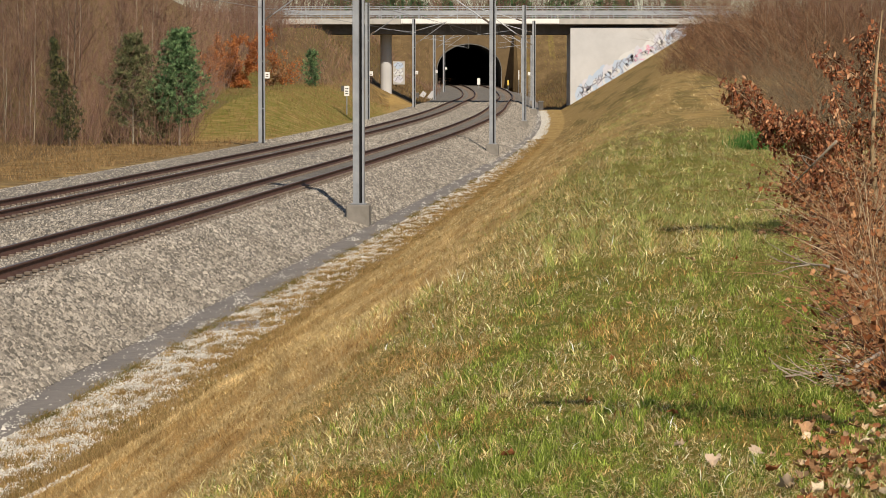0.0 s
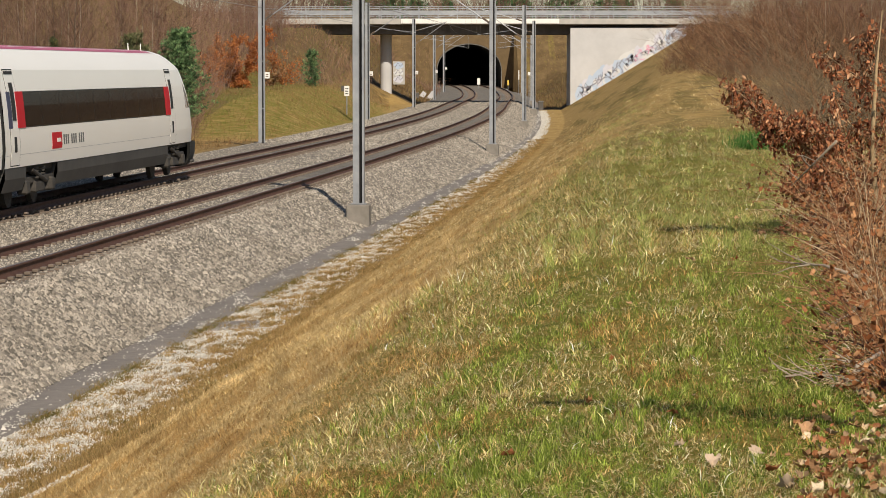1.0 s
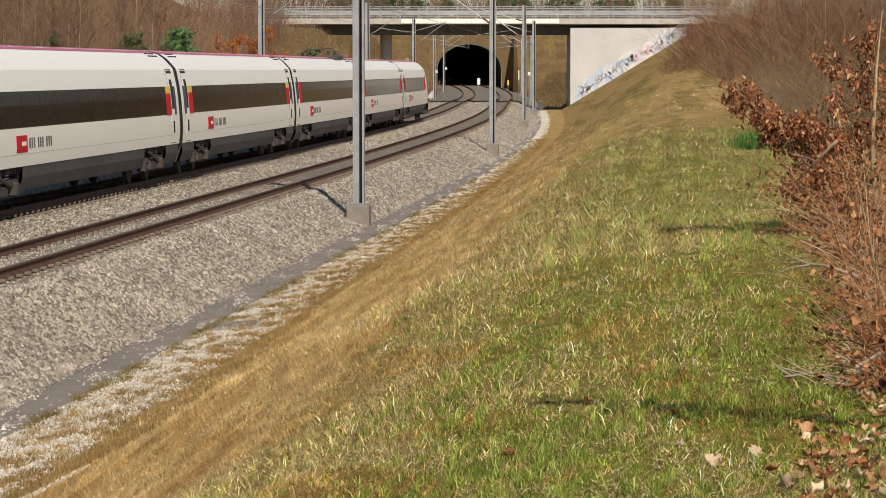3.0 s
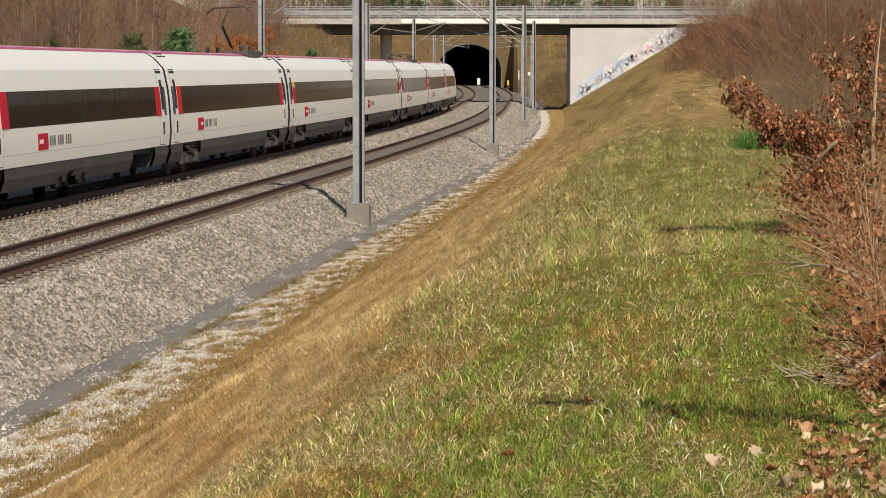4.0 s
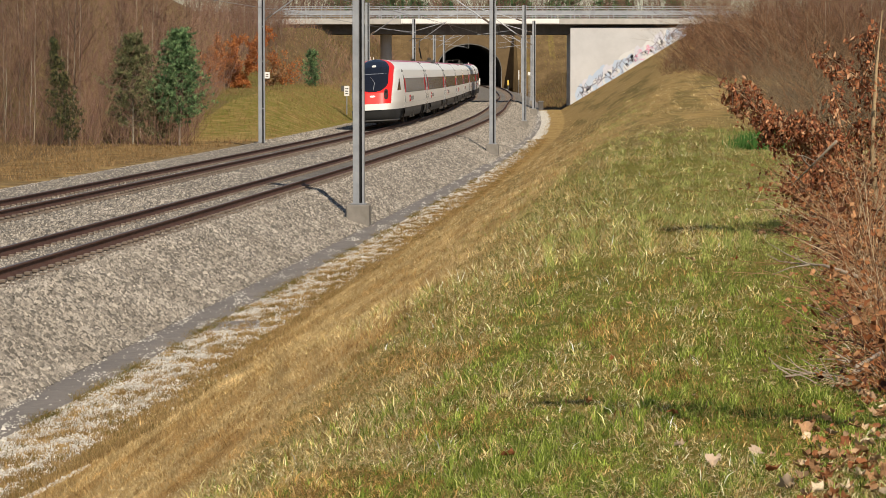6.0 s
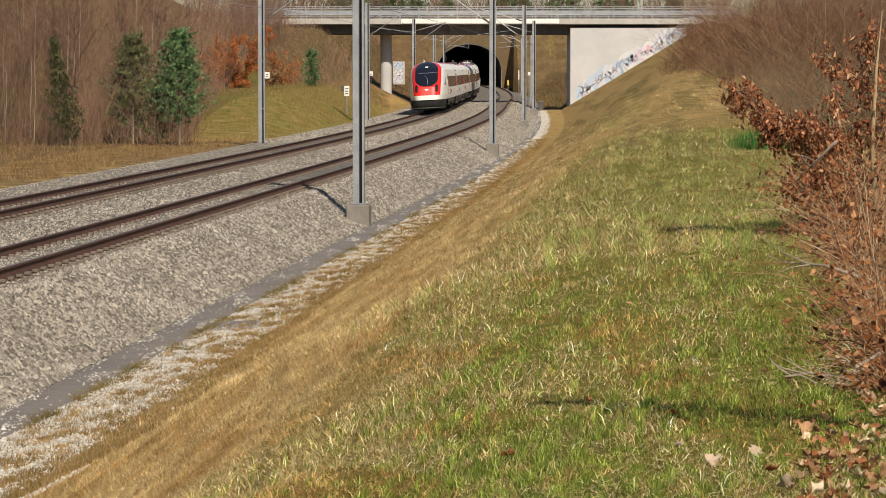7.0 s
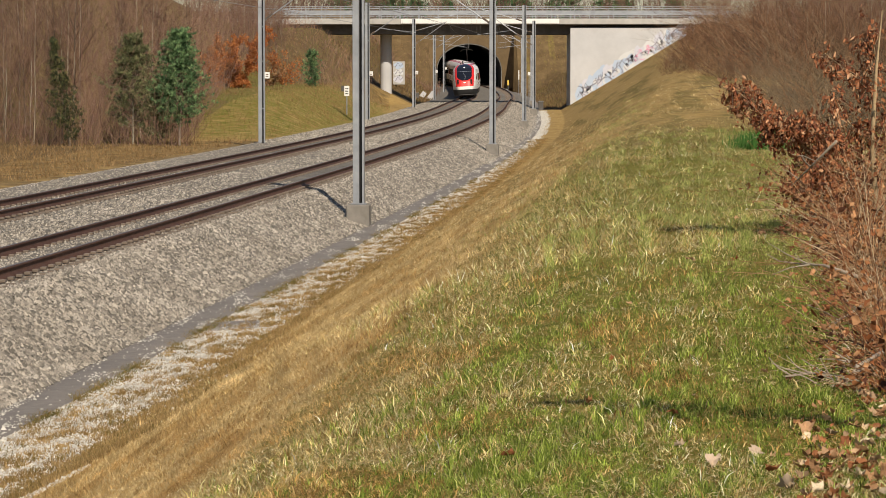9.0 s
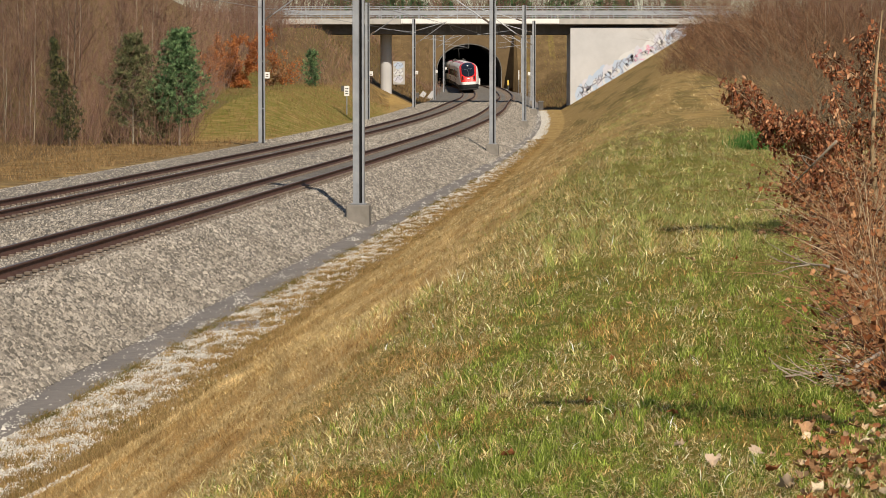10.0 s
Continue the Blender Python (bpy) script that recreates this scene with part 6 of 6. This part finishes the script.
def fallen_leaves():
    spots = ((1265, 812, 0.1), (1190, 722, 0.06), (1342, 795, 0.07), (1398, 862, 0.1), (1430, 755, 0.08), (1300, 455, 0.07), (1222, 450, 0.08), (1395, 565, 0.08), (1355, 648, 0.06), (1465, 602, 0.08), (1350, 410, 0.1),
             (1045, 690, 0.05), (898, 778, 0.06), (1115, 525, 0.05), (1083, 617, 0.04), (1370, 830, 0.075), (1415, 745, 0.07), (1500, 780, 0.08), (1540, 830, 0.08), (1305, 385, 0.07), (1230, 690, 0.03), (1205, 780, 0.05), (1470, 800, 0.09))
    for k, (px, py, d) in enumerate(spots):
        y = 1.64 / ((py - 123.75) / 5263.2)
        x = px_x(px, y)
        pale = k in (0, 3, 2, 20, 21)
        me = lobed_leaves("leaf", np.zeros((1, 3)), np.array([d * 1.1]), palette(((0.64, 0.49, 0.37), (0.55, 0.42, 0.31)) if pale else ((0.45, 0.27, 0.15), (0.40, 0.19, 0.08), (0.30, 0.11, 0.045)), 1), 0.45)
        ob = tagged(new("fallen_leaf", me), "pale curled dry leaf lying in the grass" if pale else "curled rust-brown dry leaf lying in the grass", "leaf", "leaves on the turf")
        ob.location = (x, y, float(surface(x, y)) + 0.03)
    n = 900
    x, y = cone_points(n, 10.5, 19, 1.2, 1180, 1620)
    edge = np.interp(y, [10.5, 12.2, 13.5, 15, 19], [1390, 1400, 1440, 1500, 1540])
    ok = (x / y * 5263.2 + 784) > edge + RNG.normal(size=n) * 40
    x, y = x[ok], y[ok]
    pos = np.stack([x, y, surface(x, y) + RNG.uniform(0.005, 0.045, len(x))], 1)
    me = lobed_leaves("litter", pos, RNG.uniform(0.03, 0.075, len(x)), palette(PALE_LEAF, len(x), (1, 2, 3, 0.7, 2.5), 0.35), 0.7)
    tagged(new("leaf_litter", me), "dry brown and pale leaves heaped at the brush", "leaf litter", kind="stuff")


fallen_leaves()


def brush():
    """Dead stems and bramble at the side of the shelf."""
    n = 2200
    x, y = cone_points(n, 15.0, 46, 1.3, 1380, 1640)
    ok = (x / y * 5263.2 + 784) > shelf_edge_px(y) + 18
    x, y = x[ok], y[ok]
    k = len(x)
    p0 = np.stack([x, y, surface(x, y) - 0.02], 1)
    L = RNG.uniform(0.25, 1.05, k) * np.interp(y, [14, 20, 45], [0.55, 1.0, 1.4])
    lean = np.stack([RNG.normal(size=k) * 0.7 - 0.15, RNG.normal(size=k) * 0.5, RNG.uniform(0.15, 1.1, k)], 1)
    lean /= np.linalg.norm(lean, axis=1, keepdims=True)
    cols = palette(((0.26, 0.14, 0.07), (0.38, 0.24, 0.13), (0.50, 0.38, 0.25), (0.12, 0.055, 0.03), (0.30, 0.12, 0.055), (0.06, 0.03, 0.02)), k, (2, 2.6, 2.4, 1.2, 2, 0.8))
    P0, P1, R0, R1, C = [], [], [], [], []
    q, d = p0, lean
    r = RNG.uniform(0.003, 0.007, k)
    for s in range(4):
        e = q + d * (L / 4)[:, None]
        P0.append(q), P1.append(e), R0.append(r * (1 - 0.18 * s)), R1.append(r * (0.82 - 0.18 * s)), C.append(cols)
        for w in range(2):
            t = d + RNG.normal(size=(k, 3)) * 0.6
            g = q + (e - q) * RNG.uniform(0, 1, (k, 1))
            P0.append(g), P1.append(g + t * (L * RNG.uniform(0.08, 0.3, k))[:, None]), R0.append(r * 0.4), R1.append(r * 0.2), C.append(cols * 1.25)
        d = d + RNG.normal(size=(k, 3)) * 0.2 + np.array([0, 0, -0.1])
        q = e
    me = sticks_mesh("brush", np.concatenate(P0), np.concatenate(P1), np.concatenate(R0), np.concatenate(R1), np.concatenate(C), M["twig"])
    tagged(new("dead_brush", me), "tangled dead stems and bramble heaped beside the turf", "brush", kind="stuff")
    m = 9000
    i = RNG.integers(0, k, m)
    f = RNG.uniform(0.05, 0.9, (m, 1))
    pos = p0[i] + lean[i] * (L[i])[:, None] * f + RNG.normal(size=(m, 3)) * 0.05
    pos[:, 2] = np.maximum(pos[:, 2], surface(pos[:, 0], pos[:, 1]) + 0.01)
    me = leaves_mesh("brush_leaves", pos, RNG.uniform(0.014, 0.04, m), palette(((0.24, 0.085, 0.032), (0.36, 0.15, 0.06), (0.48, 0.25, 0.12), (0.09, 0.033, 0.018)), m, (2, 2.4, 1.8, 1.3), 0.35), M["leaf"], 0.2, 1.5)
    tagged(new("bramble_leaves", me), "withered brown bramble leaves in the brush", "leaves", kind="stuff")


brush()


def sight(px, py, y):
    """The point at distance y on the sight line through the given place of the view."""
    return np.array([px_x(px, y), y, EYE[2] - (py - 123.75) / 5263.2 * y])


def beech_sapling():
    """Young beech over the brush: tan stem, long arms with hanging dead leaves."""
    b = empty("beech_sapling")
    y = 30.0
    arms = (
        ("stem", ((1556, 425), (1550, 350), (1543, 260), (1549, 120), (1560, 20)), 0.036, 0.012, 0),
        ("arm", ((1546, 330), (1470, 300), (1390, 235), (1340, 190), (1288, 150)), 0.013, 0.005, 330),
        ("arm", ((1543, 300), (1480, 250), (1420, 225), (1345, 220)), 0.012, 0.005, 300),
        ("arm", ((1546, 200), (1530, 150), (1490, 120), (1455, 92)), 0.012, 0.005, 110),
        ("arm", ((1549, 130), (1545, 80), (1530, 40)), 0.010, 0.005, 60),
        ("arm", ((1545, 260), (1500, 215), (1470, 160)), 0.010, 0.005, 90),
        ("arm", ((1548, 360), (1510, 330), (1450, 310), (1400, 330)), 0.012, 0.005, 260),
        ("arm", ((1549, 400), (1500, 390), (1440, 400)), 0.012, 0.005, 200),
        ("arm", ((1543, 240), (1590, 180), (1620, 120)), 0.012, 0.005, 90),
    )
    b.matrix_world = Matrix.Translation(sight(1556, 415, y))
    org = np.array(b.matrix_world.translation)
    pts, st = [], []
    for name, way, r0, r1, leaves in arms:
        p = [sight(px, py, y + 0.25 * math.sin(px * 0.05 + k)) - org for k, (px, py) in enumerate(way)]
        bm = bmesh.new()
        tube(bm, p, r0, 7, r1)
        part(name, bm, M["stem_bark"], b, smooth=True)
        for k in range(leaves // 2):
            i = RNG.integers(0 if leaves < 150 else 1, len(p) - 1)
            g = p[i] + (p[i + 1] - p[i]) * RNG.uniform()
            t = RNG.normal(size=3) * np.array([0.10, 0.2, 0.09]) - np.array([0, 0, 0.05])
            st.append((g, g + t, 0.005, 0.003))
            for q in range(8):
                pts.append(g + t * RNG.uniform(0.6, 1.1) + RNG.normal(size=3) * np.array([0.018, 0.03, 0.03]))
    for k in range(90):
        px, py = RNG.uniform(1400, 1600), RNG.uniform(250, 420)
        g = sight(px, py, y + RNG.uniform(-0.6, 1.2)) - org
        t = RNG.normal(size=3) * np.array([0.3, 0.3, 0.25])
        st.append((g, g + t, 0.004, 0.002))
        for q in range(12):
            pts.append(g + t * RNG.choice((0.3, 0.6, 1.0)) + RNG.normal(size=3) * 0.028)
    pts = np.array(pts)
    tagged(stick_part("twig_spray", st, ((0.22, 0.13, 0.08), (0.3, 0.2, 0.12)), b), kind="stuff")
    part("leaves", leaves_mesh("leaves", pts, RNG.uniform(0.016, 0.034, len(pts)), palette(((0.32, 0.115, 0.05), (0.42, 0.18, 0.085), (0.16, 0.052, 0.026), (0.56, 0.32, 0.18)), len(pts), (3, 3, 2.4, 1.4), 0.35), M["leaf"], -0.9, 2.2, 0.12), None, b, "curled rust-brown dead leaves")
    tagged(b, "young beech with a tan stem and hanging rust-brown leaves", "sapling")


M["stem_bark"] = material("tan_bark", ((0.26, 0.17, 0.09), (0.38, 0.27, 0.15), (0.46, 0.35, 0.21)), 14.0, 0.9, bump=0.4)
beech_sapling()


def dead_branches():
    """Bleached broken branches lying at the foot of the brush."""
    ways = (((1600, 700), (1500, 672), (1440, 662), (1392, 668)), ((1600, 640), (1530, 655), (1470, 690), (1430, 700)), ((1590, 610), (1520, 650), (1490, 700)),
            ((1600, 720), (1540, 690), (1480, 672)), ((1520, 490), (1460, 470), (1400, 466)), ((1480, 250), (1440, 290), (1400, 330)), ((1600, 520), (1530, 540), (1470, 580)))
    for k, way in enumerate(ways):
        d = 16.0 if way[0][1] > 600 else 19.0 if way[0][1] > 400 else 28.0
        p = [Vector(sight(px, py, d + 0.3 * math.sin(k + j * 1.7))) for j, (px, py) in enumerate(way)]
        b = empty("dead_branch", Matrix.Translation(p[0]))
        bm = bmesh.new()
        tube(bm, [q - p[0] for q in p], 0.014, 6, 0.005)
        part("limb", bm, M["grey_wood"], b, smooth=True)
        for j in range(4):
            f = RNG.uniform(0.25, 0.95) * (len(p) - 1)
            i = min(int(f), len(p) - 2)
            g = p[i].lerp(p[i + 1], f - i) - p[0]
            bm = bmesh.new()
            t = Vector((RNG.uniform(-0.28, -0.05), RNG.uniform(-0.15, 0.15), RNG.uniform(-0.05, 0.16)))
            tube(bm, [g, g + t * 0.55, g + t + Vector((0, 0, RNG.uniform(-0.04, 0.04)))], 0.006, 5, 0.002)
            part("twig", bm, M["grey_wood"], b, smooth=True)
        tagged(b, "bleached grey broken branch lying in the brush", "branch", "dead branches beside the turf")


M["grey_wood"] = material("bleached_wood", ((0.2, 0.15, 0.11), (0.32, 0.26, 0.2), (0.42, 0.36, 0.29)), 20.0, 0.9, bump=0.3)
dead_branches()


def shading_tree():
    """A young bare tree beside the viewpoint; its long limb shades the turf."""
    t = empty("bare_tree", Matrix.Translation((3.9, 10.2, float(surface(3.9, 10.2)) - 0.05)))
    org = Vector(t.matrix_world.translation)
    bm = bmesh.new()
    tube(bm, [(0, 0, 0), (-0.05, 0.05, 1.2), (-0.1, 0.1, 2.2), (-0.05, 0.2, 3.6)], 0.08, 8, 0.03)
    part("trunk", bm, M["stem_bark"], t, smooth=True)
    g = float(surface(2.0, 12.0))
    way = [Vector((-0.1, 0.1, 2.0))] + [Vector(p) - org for p in ((2.9, 11.25, g + 2.12), (2.2, 11.95, g + 2.2), (1.7, 12.45, g + 2.25), (1.25, 12.95, g + 2.3))]
    bm = bmesh.new()
    tube(bm, way, 0.05, 7, 0.012)
    part("limb", bm, M["stem_bark"], t, smooth=True)
    sticks, pts = [], []
    for k in range(70):
        f = RNG.uniform(1.0, 4.0)
        i = min(int(f), 3)
        b = np.array(way[i].lerp(way[i + 1], f - i))
        e = b + RNG.normal(size=3) * np.array([0.14, 0.14, 0.05])
        sticks.append((b, e, 0.006, 0.003))
        pts += [e + RNG.normal(size=3) * 0.04 for _ in range(4)]
    tagged(stick_part("twig_spray", sticks, BARK, t), kind="stuff")
    part("leaves", leaves_mesh("leaves", np.array(pts), RNG.uniform(0.03, 0.05, len(pts)), palette(RUST, len(pts)), M["leaf"]), None, t)
    tagged(t, "young bare tree with a long limb over the turf", "tree")


shading_tree()

# ---- motion of the train along its track ----
SPEED = 51.87
dense_y = np.arange(-215, 655, 1.0)
dense_s = np.concatenate([[0], np.cumsum(np.hypot(1.0, np.diff(far_x(dense_y))))])
S40 = np.interp(40.0, dense_y, dense_s)


def track_pose(s, lean):
    """The pose of a point on the far track at the way s from y = 40."""
    y = float(np.interp(s + S40, dense_s, dense_y))
    p = Vector((float(far_x(y)), y, float(rail_z(y))))
    grade = math.degrees(math.atan(float(rail_z(y + 5) - rail_z(y - 5)) / 10))
    return p, Matrix.Translation(p) @ pose(0, 0, 0, 0, 0, -math.degrees(math.atan(float(heading(y))))) @ pose(0, 0, 0, grade, -lean, 0)


def gain(t):
    """How far the train, which gathers speed, is ahead of an even run."""
    return float(np.interp(t, [0, 4.5, 5.0, 5.5, 6.0, 6.5, 7.0, 7.5, 8.0, 8.5, 9.0, 9.5, 10.0], [0, 0, 0.3, 0.8, 1.8, 3.2, 5.2, 7.4, 9.6, 11.3, 12.6, 13.4, 14.0]))


def motions():
    for i, coach in enumerate(COACHES):
        rows = []
        for k in range(41):
            t = k * 0.25
            centre = -0.2 + SPEED * t + gain(t) - 13.7 - 26.93 * i
            rows.append((t, track_pose(centre, 3.0)[1]))
        walk(coach, rows)


motions()
